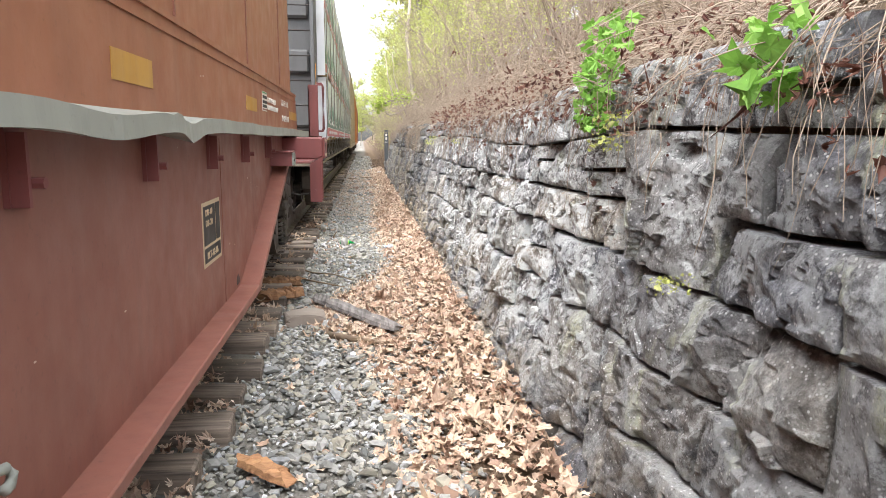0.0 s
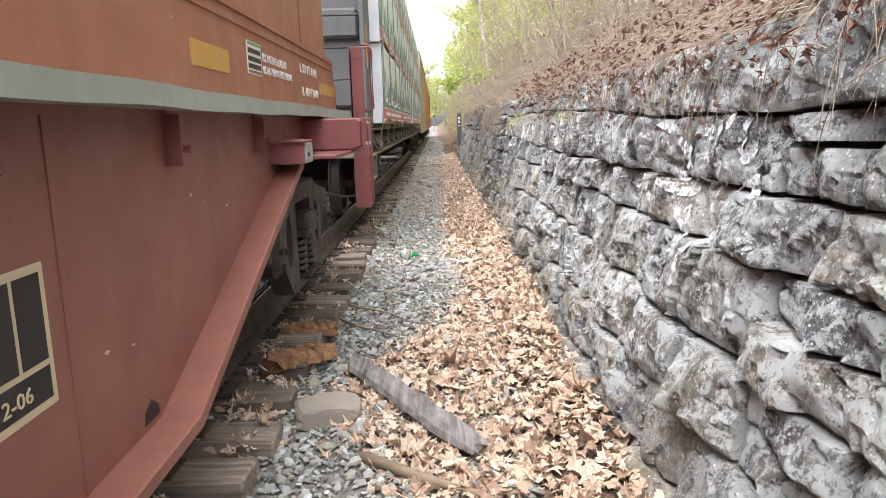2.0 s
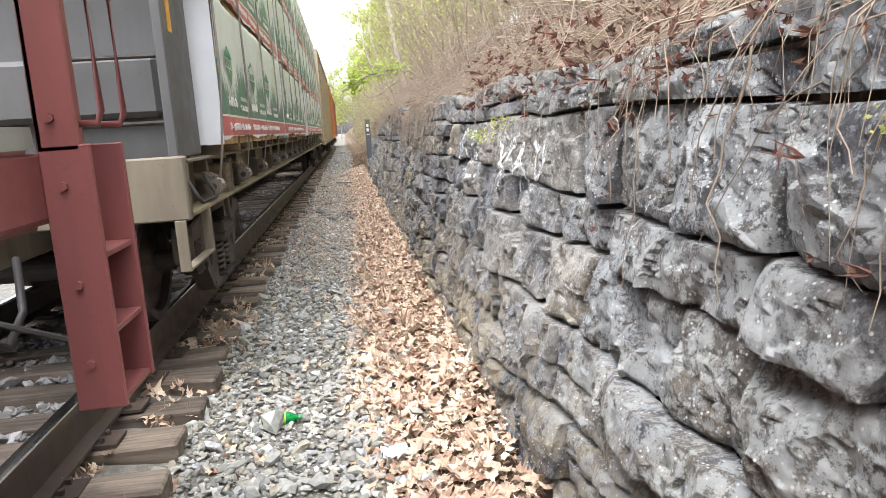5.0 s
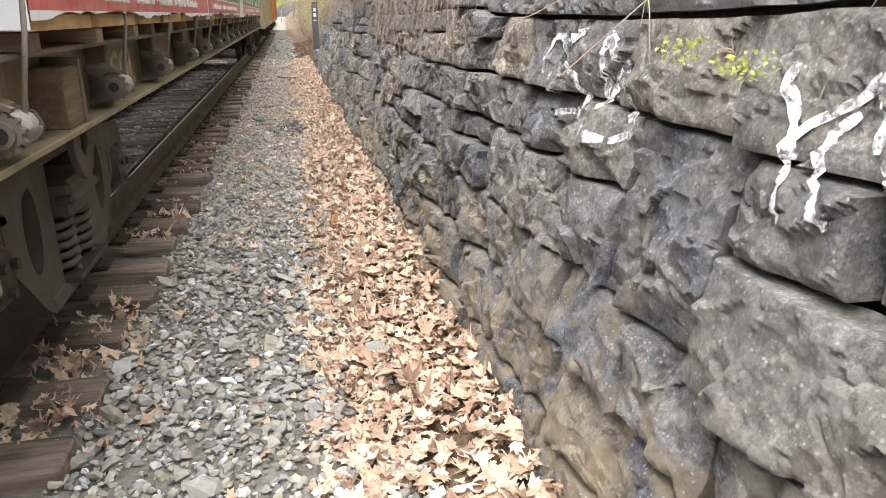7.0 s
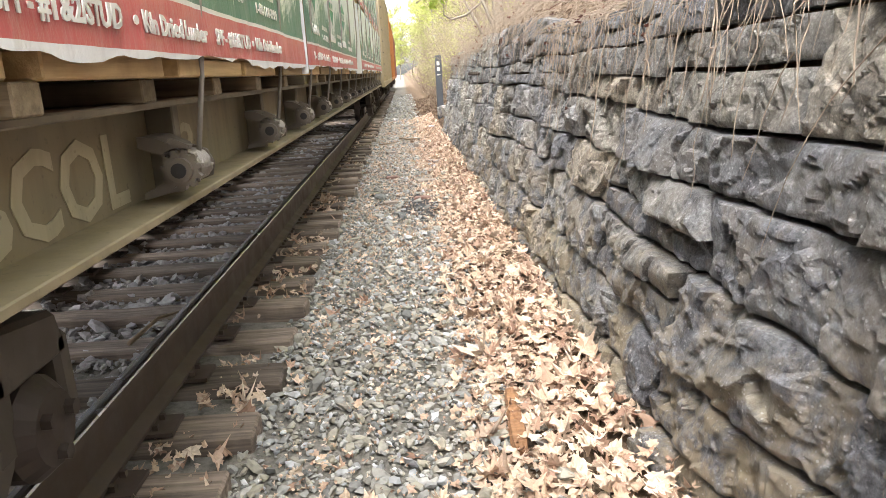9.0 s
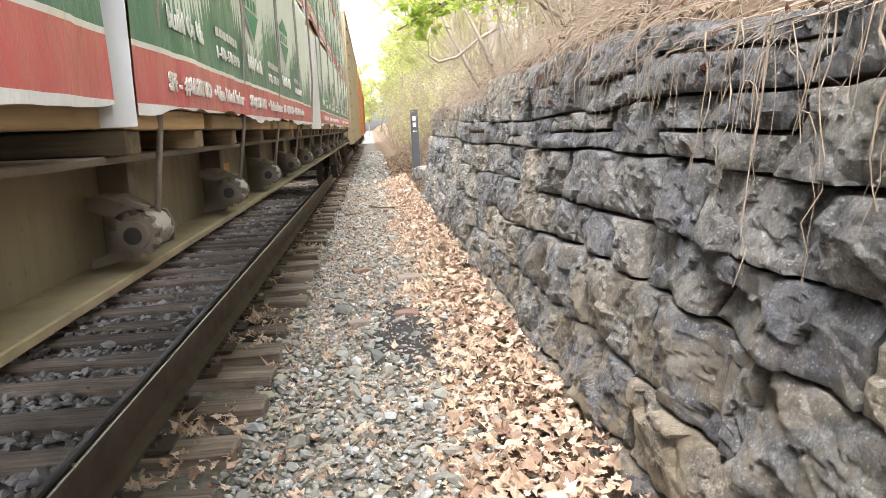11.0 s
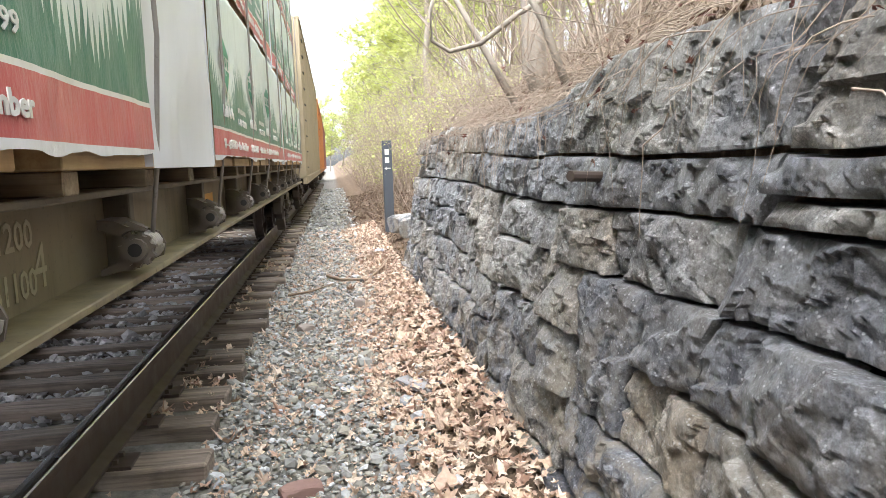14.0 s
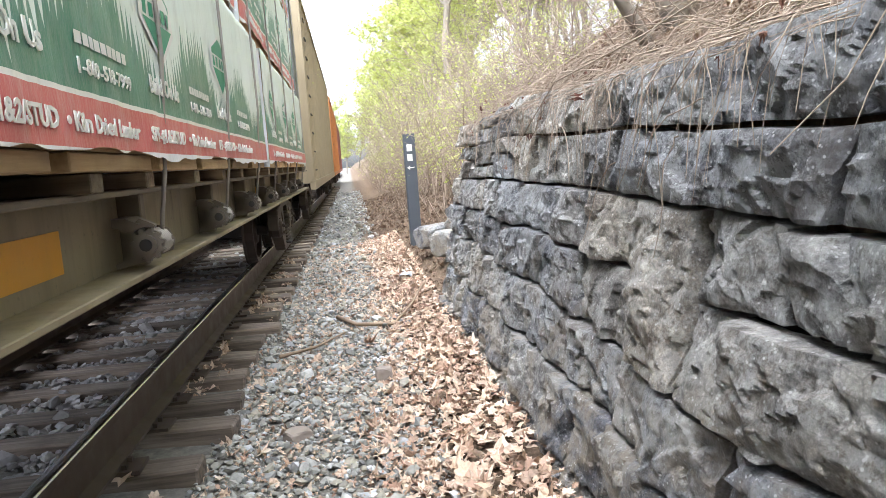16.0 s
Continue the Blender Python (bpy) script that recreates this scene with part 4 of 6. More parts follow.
    for z in (0.705, 0.93, 1.17):
        own(part("step_tread", bx(bmesh.new(), -0.79, 9.665, z, -0.665, 9.95, z + 0.02), M_MAROON_FRAME, bevel=0.003), car)
    bm = bmesh.new()
    bx(bm, -0.80, 9.64, 1.50, -0.68, 9.665, 2.14)
    bx(bm, -0.80, 9.64, 1.50, -0.78, 9.98, 2.10)
    own(part("ladder_plate", bm, M_MAROON_FRAME, bevel=0.005), car)
    for y in (9.70, 9.92):
        own(part("grab_iron", (lambda b: (u_handle(b, (-0.70, y, 1.58), (-0.70, y, 2.16), (0.075, 0, 0)), b)[1])(bmesh.new()), M_MAROON_FRAME, smooth=True), car)
    for x, z in ((-0.74, 0.85), (-0.74, 1.1), (-0.74, 1.4), (-0.75, 1.6), (-0.72, 2.05), (-0.76, 2.05)):
        own(part("bolt", rod(bmesh.new(), (x, 9.642, z), (x, 9.625, z), 0.014, 6), M_MAROON_FRAME), car)
    bm = bmesh.new()
    bx(bm, -2.3, 9.9, 0.88, -1.9, 11.9, 1.14)
    own(part("coupler", bm, M_IRON, bevel=0.02), car)
    own(part("air_hose", tube(bmesh.new(), [(-1.7, 10.5, 0.95), (-1.62, 10.7, 0.7), (-1.6, 10.95, 0.58), (-1.62, 11.2, 0.7), (-1.7, 11.4, 0.95)], 0.022, 8), M_BLACK, smooth=True), car)
    own(part("uncoupling_lever", tube(bmesh.new(), [(-0.83, 10.0, 0.78), (-1.0, 10.3, 0.74), (-1.5, 10.6, 0.80), (-2.0, 10.7, 0.95)], 0.014, 6), M_IRON), car)
    return car


# ---- lumber car ----
WINCH_Y = [12.32, 13.70, 15.01, 16.47, 17.7, 18.93, 20.1, 21.3, 22.55, 24.0, 25.42, 26.85, 28.2, 29.5, 30.8, 32.1, 33.4]


def build_flat_car():
    car = base("lumber_flat_car", TRACK_X, 23.6, 0.2, "dirty olive centre-beam flat car under wrapped lumber", "railway car")
    y0, y1 = 11.55, 35.7
    for s, nm in ((1, "side_sill"), (-1, "side_sill")):
        f = lambda a: TRACK_X + s * (a - TRACK_X)
        bm = bmesh.new()
        bx(bm, f(-0.97), y0, 1.07, f(-0.95), y1, 1.40)
        own(part(nm, bm, M_OLIVE), car)
        bm = bmesh.new()
        bx(bm, f(-1.1), y0, 1.388, f(-0.80), y1, 1.408)
        own(part("top_flange", bm, M_OLIVE_DARK, bevel=0.004), car)
        bm = bmesh.new()
        bx(bm, f(-1.1), y0, 1.082, f(-0.80), y1, 1.106)
        own(part("bottom_flange", bm, M_OLIVE, bevel=0.004), car)
    for y in WINCH_Y:
        bm = bmesh.new()
        bx(bm, -0.952, y + 0.13, 1.078, -0.86, y + 0.19, 1.388)
        own(part("sill_rib", bm, M_OLIVE_DARK, bevel=0.005), car)
        own(part("cross_beam", bx(bmesh.new(), -3.25, y - 0.09, 1.12, -0.98, y + 0.03, 1.385), M_OLIVE_DARK), car)
    own(part("centre_sill", bx(bmesh.new(), -2.36, y0, 0.86, -1.87, y1, 1.384), M_OLIVE_DARK, bevel=0.01), car)
    own(part("deck", bx(bmesh.new(), -3.2, 12.2, 1.40, -1.12, 35.0, 1.414), M_OLIVE_DARK), car)
    own(part("centre_beam", bx(bmesh.new(), -2.17, 12.0, 1.414, -2.06, 35.0, 4.55), M_OLIVE_DARK), car)
    for ya, yb, e in ((11.55, 12.12, 1), (35.12, 35.7, -1)):
        bm = bmesh.new()
        prism(bm, [(-3.35, 1.40), (-0.88, 1.40), (-0.88, 4.55), (-3.35, 4.55)], "y", ya + 0.22, yb)
        own(part("bulkhead", bm, M_GREYCAR, bevel=0.02), car)
        for x in (-3.33, -0.86):
            bm = bmesh.new()
            prism(bm, [(ya, 1.42), (yb + 0.06, 1.42), (yb + 0.06, 1.50), (yb + 0.02, 4.5), (ya + 0.12, 4.55), (ya, 3.9)], "x", x - 0.03, x + 0.03)
            own(part("bulkhead_wing", bm, M_GREYCAR, bevel=0.01), car)
        for k in range(8):
            z = 1.62 + 0.36 * k
            own(part("rung", rod(bmesh.new(), (-1.55, ya + 0.02, z), (-0.84, ya + 0.02, z), 0.012, 8), M_IRON), car)
        for k in range(4):
            z = 1.66 + 0.8 * k
            own(part("bulkhead_rib", bx(bmesh.new(), -3.3, ya + 0.12, z, -0.92, ya + 0.24, z + 0.34), M_GREYCAR, bevel=0.03), car)
    own(part("warning_stripe", bx(bmesh.new(), -0.832, 11.66, 2.12, -0.826, 11.74, 2.6), M_YELLOW), car)
    bm = bmesh.new()
    bx(bm, -3.3, 11.50, 1.07, -0.80, 11.60, 1.43)
    own(part("end_sill", bm, M_OLIVE_DARK, bevel=0.01), car)
    for y in (11.62, 19.25, 24.55, 29.6):
        own(part("yellow_reflector", bx(bmesh.new(), -0.952, y, 1.165, -0.945, y + 0.42, 1.30), M_YELLOW, label="clean yellow reflective plate"), car)
    own(part("grab_iron", (lambda b: (u_handle(b, (-0.81, 11.56, 1.30), (-0.81, 12.05, 1.30), (0.07, 0, -0.14)), b)[1])(bmesh.new()), M_IRON, smooth=True), car)
    bm = bmesh.new()
    for y in (11.33, 12.02):
        bx(bm, -0.85, y, 0.82, -0.79, y + 0.014, 1.09)
    bx(bm, -0.85, 11.33, 0.81, -0.79, 12.034, 0.825)
    own(part("sill_step", bm, M_OLIVE_DARK, bevel=0.003), car)
    lettering("BCOL", 14.10, 1.125, 0.205, -0.948, M_OLDLETTER, car, 0.80, 0.006)
    own(part("sill_pocket", bx(bmesh.new(), -0.95, 12.97, 1.106, -0.82, 13.17, 1.33), M_PLYWOOD, bevel=0.006, label="weathered plywood-faced pocket on the sill"), car)
    own(part("pocket_plate", bx(bmesh.new(), -0.95, 13.172, 1.106, -0.81, 13.19, 1.36), M_OLIVE_DARK, bevel=0.003), car)
    own(part("red_placard", bx(bmesh.new(), -0.949, 13.24, 1.22, -0.944, 13.40, 1.33), M_PLACARD, label="small faded red placard"), car)
    lettering("201200", 21.72, 1.27, 0.075, -0.948, M_OLDLETTER, car, 0.34, 0.002)
    lettering("61100", 21.80, 1.14, 0.075, -0.948, M_OLDLETTER, car, 0.26, 0.002)
    lettering("73", 15.25, 1.13, 0.185, -0.948, M_OLDLETTER, car, 0.36, 0.004)
    lettering("4", 22.05, 1.15, 0.13, -0.948, M_OLDLETTER, car)
    for yy in (20.45, 20.62, 20.8, 19.75, 20.0):
        own(part("chalk_mark", bx(bmesh.new(), -0.952, yy, 1.14, -0.9485, yy + 0.09, 1.155 + 0.1 * (yy % 0.3)), M_OLDLETTER), car)
    return car


def build_winch():
    """A cargo winch with ratchet and wound cable, its middle at the place of the thing."""
    w = base("cargo_winch", 0, 0, 0, "greasy iron cargo winch wound with steel cable", "winch", "winches along the flat car")
    n = 11
    bm = bmesh.new()
    prof = []
    for k in range(n):
        for rr, da in ((0.058, 0.0), (0.072, 0.07), (0.074, 0.22), (0.059, 0.34)):
            a = k * math.tau / n + da
            prof.append((rr * math.cos(a), rr * math.sin(a)))
    prism(bm, prof, "y", -0.115, -0.085)
    part("ratchet_wheel", bm, M_IRON2, w)
    bm = bmesh.new()
    rod(bm, (0, -0.14, 0), (0, 0.12, 0), 0.022, 10)
    ring = [(0.045 * math.cos(a), 0.045 * math.sin(a)) for a in np.linspace(0, math.tau, 13)[:-1]]
    prism(bm, ring, "y", -0.135, -0.115)
    part("shaft", bm, M_IRON2, w)
    # the dark of the hub hole, put on as a flat black disc
    hole = [(0.027 * math.cos(a), 0.027 * math.sin(a)) for a in np.linspace(0, math.tau, 13)[:-1]]
    part("shaft_socket", prism(bmesh.new(), hole, "y", -0.142, -0.1385), M_BLACK, w)
    arch = [(0.094 * math.cos(a), 0.094 * math.sin(a)) for a in np.linspace(1.1, 2.3, 9)] + [(0.078 * math.cos(a), 0.078 * math.sin(a)) for a in np.linspace(2.3, 1.1, 9)]
    part("pawl_arch", prism(bmesh.new(), arch, "y", -0.118, -0.082), M_IRON2, w)
    pts = [(0.05 * math.cos(a), -0.075 + 0.15 * a / (6 * math.tau), 0.05 * math.sin(a)) for a in np.linspace(0, 6 * math.tau, 84)]
    bm = bmesh.new()
    rod(bm, (0, -0.08, 0), (0, 0.09, 0), 0.042, 14)
    part("drum", bm, M_IRON2, w)
    part("wound_cable", tube(bmesh.new(), pts, 0.013, 6), M_CABLE, w, "pale steel cable in loose turns", smooth=True)
    for y in (-0.078, 0.092):
        bm = bmesh.new()
        prism(bm, [(-0.15, 0.12), (-0.15, 0.08), (-0.07, 0.05), (-0.075, -0.05), (-0.15, -0.08), (-0.15, -0.105), (-0.02, -0.075), (0.05, -0.05), (0.062, 0.0), (0.04, 0.05), (-0.01, 0.07)], "y", y - 0.005, y + 0.005)
        part("side_plate", bm, M_IRON2, w)
    bm = bmesh.new()
    prism(bm, [(-0.15, 0.10), (-0.10, 0.10), (-0.02, 0.072), (-0.02, 0.08), (-0.09, 0.115), (-0.15, 0.118)], "y", -0.083, 0.097)
    part("hood", bm, M_IRON2, w)
    bm = bmesh.new()
    prism(bm, [(-0.04, 0.10), (0.03, 0.075), (0.04, 0.085), (-0.02, 0.115)], "y", -0.12, -0.09)
    part("pawl", bm, M_IRON2, w)
    return w


def build_cable(y, k):
    rnd = random.Random(k)
    top = 4.42
    lean = rnd.uniform(-0.12, 0.02)
    pts = [(-0.765, y + 0.03, 1.235), (-0.725, y + 0.03 + lean * 0.3, 1.47), (-0.685, y + 0.03 + lean * 0.6, 1.9), (-0.682, y + lean, 2.6), (-0.684, y + lean, 3.5), (-0.70, y + lean, top), (-1.1, y + lean, top + 0.012)]
    c = part("tie_down_cable", tube(bmesh.new(), pts, 0.0085, 6), M_CABLE, smooth=True)
    tagged(c, "twisted grey steel cable strapped over the lumber", "cable", "cables over the lumber")


def wrap_shift(y, z, seed):
    """How far the plastic stands out from the stack at one place."""
    return 0.026 * (fbm(np.asarray(y) * 3.0, np.asarray(z) * 1.2, seed, 3) - 0.3) + 0.02 * np.abs(vnoise(np.asarray(y) * 7, np.asarray(z) * 0.8, seed + 9) - 0.5) * (1 - np.clip(np.asarray(z) / 0.45, 0, 1)) + 0.006 * vnoise(np.asarray(y) * 22, np.asarray(z) * 9, seed + 4)


def build_bundle(length, seed, label):
    """A stack of lumber in printed plastic; local origin at its lower near corner of the outer face."""
    b = base("lumber_bundle", 0, 0, 0, label, "lumber bundle", "lumber bundles on the flat car")
    H = 0.94
    bm = bmesh.new()
    bx(bm, -1.27, 0.02, 0.0, -0.02, length - 0.02, H - 0.02)
    part("board_stack", bm, M_LUMBER, b)
    rnd = random.Random(seed)
    for k in range(6):
        yy = k * length / 6 + rnd.uniform(0, 0.1)
        part("board", bx(bmesh.new(), -0.12, yy, -0.055, -0.015, min(length, yy + length / 6 * rnd.uniform(0.75, 0.98)), -0.003), M_LUMBER, b, bevel=0.004)
    ys = np.linspace(0, length, int(length / 0.035))
    ts = np.linspace(0, 1, 26)
    Y, T = np.meshgrid(ys, ts)
    hem = -0.045 + 0.05 * (vnoise(ys * 2.2, ys * 0, seed) - 0.2) + 0.02 * vnoise(ys * 9, ys * 0, seed + 2)
    Z = hem[None] + (H - hem[None]) * T
    X = wrap_shift(Y, Z, seed)
    v = np.stack([X, Y, Z], -1).reshape(-1, 3)
    nx, nz = len(ys), len(ts)
    i = np.arange(nx * nz).reshape(nz, nx)
    f = [np.stack([i[:-1, :-1], i[:-1, 1:], i[1:, 1:], i[1:, :-1]], -1).reshape(-1, 4)]
    top0 = len(v)
    v = np.concatenate([v, np.stack([np.full(nx, -1.28), ys, np.full(nx, H)], -1)])
    j = top0 + np.arange(nx)
    f.append(np.stack([i[-1, :-1], i[-1, 1:], j[1:], j[:-1]], -1))
    wrap = mesh_np("printed_wrap", v, np.concatenate(f), M_WRAP, b, "green, red and white printed plastic wrap, wrinkled", smooth=True)
    for y in (0.0, length):
        zz = np.linspace(-0.05, H, 12)
        xx = np.linspace(-1.28, 0.004, 14)
        XX, ZZ = np.meshgrid(xx, zz)
        YY = y + (1 if y else -1) * 0.012 * fbm(XX * 4, ZZ * 4, seed + 5, 3)
        q = np.arange(XX.size).reshape(XX.shape)
        mesh_np("end_wrap", np.stack([XX, YY, ZZ], -1).reshape(-1, 3), np.stack([q[:-1, :-1], q[:-1, 1:], q[1:, 1:], q[1:, :-1]], -1).reshape(-1, 4), M_WRAPWHITE, b, "plain white plastic end wrap", smooth=True)
    P = 1.3
    k = 0

    def conform(me):
        co = np.array([tuple(p.co) for p in me.vertices])
        co[:, 0] += wrap_shift(co[:, 1], co[:, 2], seed) + 0.004
        me.vertices.foreach_set("co", co.astype(np.float32).ravel())

    def printed(words, y, z, h, w, bold=0.0):
        t = lettering(words, y, z, h, 0.0, M_PRINTWHITE, b, w, bold, "printed_line")
        conform(t.data)
        t.parent = wrap

    def shape(name, mat, out, polys):
        bm = bmesh.new()
        for p in polys:
            bm.faces.new([bm.verts.new((out, u, w)) for u, w in p])
        t = part(name, bm, mat, b)
        conform(t.data)
        t.parent = wrap
    while k * P + 1.42 < length:
        o = k * P + 0.28
        printed("SPF - #1&2/STUD", o - 0.06, 0.045, 0.048, 0.50, 0.002)
        printed("• Kiln Dried Lumber", o + 0.50, 0.045, 0.048, 0.62, 0.002)
        printed("Build On Us", o, 0.215, 0.062, 0.42, 0.002)
        printed("1-800-518-7999", o + 0.62, 0.195, 0.042, 0.46, 0.0008)
        for q in range(9):
            shape("printed_bar", M_PRINTWHITE, 0.0, [[(o + 0.63 + q * 0.049, 0.27), (o + 0.67 + q * 0.049, 0.27), (o + 0.67 + q * 0.049, 0.302), (o + 0.63 + q * 0.049, 0.302)]])
        c, h0 = o + 0.21, 0.47
        shape("printed_emblem_edge", M_PRINTWHITE, 0.001, [[(c + u * 1.35, h0 + w * 0.72) for u, w in ((0, -0.20), (0.17, 0.0), (0.17, 0.15), (0, 0.27), (-0.17, 0.15), (-0.17, 0.0))]])
        for poly in (((0, 0.25), (0.145, 0.15), (0.145, 0.115), (-0.145, 0.115), (-0.145, 0.15)), ((-0.145, 0.015), (0.145, 0.015), (0, -0.165))):
            shape("printed_emblem", M_PRINTGREEN, 0.0025, [[(c + u * 1.35, h0 + w * 0.72) for u, w in poly]])
        for q in range(5):
            shape("printed_stroke", M_PRINTGREEN, 0.0025, [[(c - 0.185 + q * 0.076 + u, h0 + w) for u, w in ((0, 0.02), (0.045, 0.02), (0.045, 0.072), (0, 0.072))]])
        k += 1
    return b


def load_lumber():
    first = build_bundle(4.95, 3, "lumber bundle in printed green and red plastic wrap")
    starts = {0: (12.36, 17.48, 23.68, 28.86), 1: (12.30, 17.50, 22.70, 27.90), 2: (12.4, 17.6, 22.8, 28.0)}
    n = 0
    for tier, z in enumerate((1.525, 2.53, 3.53)):
        for y in starts[tier]:
            m = pose(-0.712 - 0.006 * tier, y, z, 0, 0, 0.0)
            if n == 0:
                first.matrix_basis = m
            else:
                copy_thing(first, m)
            n += 1
    # a shorter bundle in plain white wrap fills the gap
    b = base("lumber_bundle", -0.75, 22.5, 1.47, "short lumber bundle in plain white plastic wrap", "lumber bundle", "lumber bundles on the flat car")
    ys, zs = np.linspace(22.48, 23.65, 52), np.linspace(1.47, 2.44, 30)
    Y, Z = np.meshgrid(ys, zs)
    X = -0.715 + 0.045 * (fbm(Y * 3, Z * 2.5, 77, 3) - 0.5)
    q = np.arange(X.size).reshape(X.shape)
    own(mesh_np("white_wrap", np.stack([X, Y, Z], -1).reshape(-1, 3), np.stack([q[:-1, :-1], q[:-1, 1:], q[1:, 1:], q[1:, :-1]], -1).reshape(-1, 4), M_WRAPWHITE, smooth=True), b)
    own(part("board_stack", bx(bmesh.new(), -1.98, 22.50, 1.47, -0.78, 23.63, 2.41), M_LUMBER), b)
    rnd = random.Random(8)
    y = 12.45
    while y < 34.2:
        blk = part("bolster_block", bx(bmesh.new(), -2.0, y, 1.409, -0.742 - rnd.uniform(0, 0.03), y + 0.10, 1.468), M_DUNNAGE, bevel=0.004)
        tagged(blk, "old wooden bearer under the lumber bundles", "timber bearer", "bearers under the lumber")
        y += rnd.uniform(0.62, 0.8)
    for tier, z in ((1, 2.445), (2, 3.448)):
        y = 12.5
        while y < 33.8:
            blk = part("spacer_board", bx(bmesh.new(), -1.98, y, z + 0.008, -0.73, y + 0.09, z + 0.03), M_LUMBER, bevel=0.003)
            tagged(blk, "pale wooden spacer between stacked lumber bundles", "spacer board", "spacers between the bundles")
            y += 1.1


# ---- cars beyond ----
def build_boxcar(name, label, y0, y1, x, top, mat, ribs):
    car = base(name, TRACK_X, (y0 + y1) / 2, 0.2, label, "railway car", "cars beyond")
    far_x = 2 * TRACK_X - x
    bm = bmesh.new()
    prism(bm, [(far_x, 1.15), (x - 0.05, 1.15), (x - 0.05, top - 0.18), (x - 0.3, top), (far_x + 0.3, top), (far_x, top - 0.18)], "y", y0, y1)
    own(part("body", bm, mat), car)
    if ribs:
        y = y0
        while y < y1:
            own(part("side_rib", bx(bmesh.new(), x - 0.055, y, 1.2, x, y + 0.09, top - 0.2), mat, bevel=0.008), car)
            y += ribs
    own(part("side_sill", bx(bmesh.new(), x - 0.1, y0, 1.02, x + 0.01, y1, 1.2), mat, bevel=0.01), car)
    own(part("eave", bx(bmesh.new(), x - 0.1, y0, top - 0.2, x + 0.015, y1, top - 0.12), mat, bevel=0.01), car)
    for k in range(9):
        own(part("rung", rod(bmesh.new(), (x + 0.03, y0 + 0.12, 1.4 + 0.36 * k), (x + 0.03, y0 + 0.55, 1.4 + 0.36 * k), 0.014, 6), M_IRON), car)
    own(part("underframe", bx(bmesh.new(), -2.5, y0 - 0.4, 0.85, -1.7, y1 + 0.4, 1.16), M_IRON), car)
    build_truck(y0 + 2.0, "dark iron four-wheel truck under a far car")
    build_truck(y1 - 2.0, "dark iron four-wheel truck under a far car")
    return car


build_well_car()
build_truck(8.12, "dirty black four-wheel truck under the well car")
build_flat_car()
build_truck(13.42, "dirty black four-wheel truck under the lumber car", True)
build_truck(32.9, "dirty black four-wheel truck under the lumber car")
_w = build_winch()
for _k, _y in enumerate(WINCH_Y):
    _m = pose(-0.785, _y, 1.205)
    if _k == 0:
        _w.matrix_basis = _m @ Matrix.Diagonal((0.84, 0.9, 0.84, 1))
    else:
        copy_thing(_w, _m)
    build_cable(_y, _k)
load_lumber()
build_boxcar("tan_boxcar", "tan ribbed boxcar standing behind the lumber car", 36.6, 54.5, -0.72, 4.9, M_TANCAR, 0.55)
build_boxcar("orange_boxcar", "orange boxcar farther along the track", 56.0, 73.0, -0.72, 4.8, M_ORANGECAR, 1.2)
build_boxcar("brown_boxcar", "brown boxcar far along the track", 74.5, 91.0, -0.72, 4.7, M_MAROON, 1.2)


# ---- mile post ----
def build_mile_post():
    p = base("mile_post", 0.965, 34.38, 0.0, "dark grey steel marker post with white plates", "marker post")
    bm = bmesh.new()
    prism(bm, [(0.87, 34.30), (1.06, 34.30), (1.06, 34.34), (0.91, 34.34), (0.91, 34.46), (0.87, 34.46)], "z", -0.1, 1.89)
    own(part("post_channel", bm, M_POST, bevel=0.004), p)
    for z in (1.66, 1.50):
        own(part("white_plate", bx(bmesh.new(), 0.915, 34.292, z - 0.055, 1.0, 34.30, z + 0.055), M_WHITE), p)
    bm = bmesh.new()
    prism(bm, [(0.90, 1.335), (0.945, 1.37), (0.945, 1.345), (1.02, 1.345), (1.02, 1.325), (0.945, 1.325), (0.945, 1.30)], "y", 34.292, 34.30)
    own(part("white_arrow", bm, M_WHITE), p)


build_mile_post()

# ---- loose gravel, ballast and fallen leaves ----
def icosa():
    p = (1 + 5 ** 0.5) / 2
    v = np.array([(-1, p, 0), (1, p, 0), (-1, -p, 0), (1, -p, 0), (0, -1, p), (0, 1, p), (0, -1, -p), (0, 1, -p), (p, 0, -1), (p, 0, 1), (-p, 0, -1), (-p, 0, 1)], float)
    f = np.array([(0, 11, 5), (0, 5, 1), (0, 1, 7), (0, 7, 10), (0, 10, 11), (1, 5, 9), (5, 11, 4), (11, 10, 2), (10, 7, 6), (7, 1, 8), (3, 9, 4), (3, 4, 2), (3, 2, 6), (3, 6, 8), (3, 8, 9), (4, 9, 5), (2, 4, 11), (6, 2, 10), (8, 6, 7), (9, 8, 1)])
    return v / np.linalg.norm(v[0]), f


def turns(r, n, tilt):
    """Random rotations: any turn about z, leaning by up to about tilt radians."""
    a, b, c = r.uniform(0, math.tau, n), r.normal(0, tilt, n), r.normal(0, tilt, n)
    ca, sa, cb, sb, cc, sc = np.cos(a), np.sin(a), np.cos(b), np.sin(b), np.cos(c), np.sin(c)
    m = np.empty((n, 3, 3))
    m[:, 0, 0], m[:, 0, 1], m[:, 0, 2] = ca * cb, ca * sb * sc - sa * cc, ca * sb * cc + sa * sc
    m[:, 1, 0], m[:, 1, 1], m[:, 1, 2] = sa * cb, sa * sb * sc + ca * cc, sa * sb * cc - ca * sc
    m[:, 2, 0], m[:, 2, 1], m[:, 2, 2] = -sb, cb * sc, cb * cc
    return m


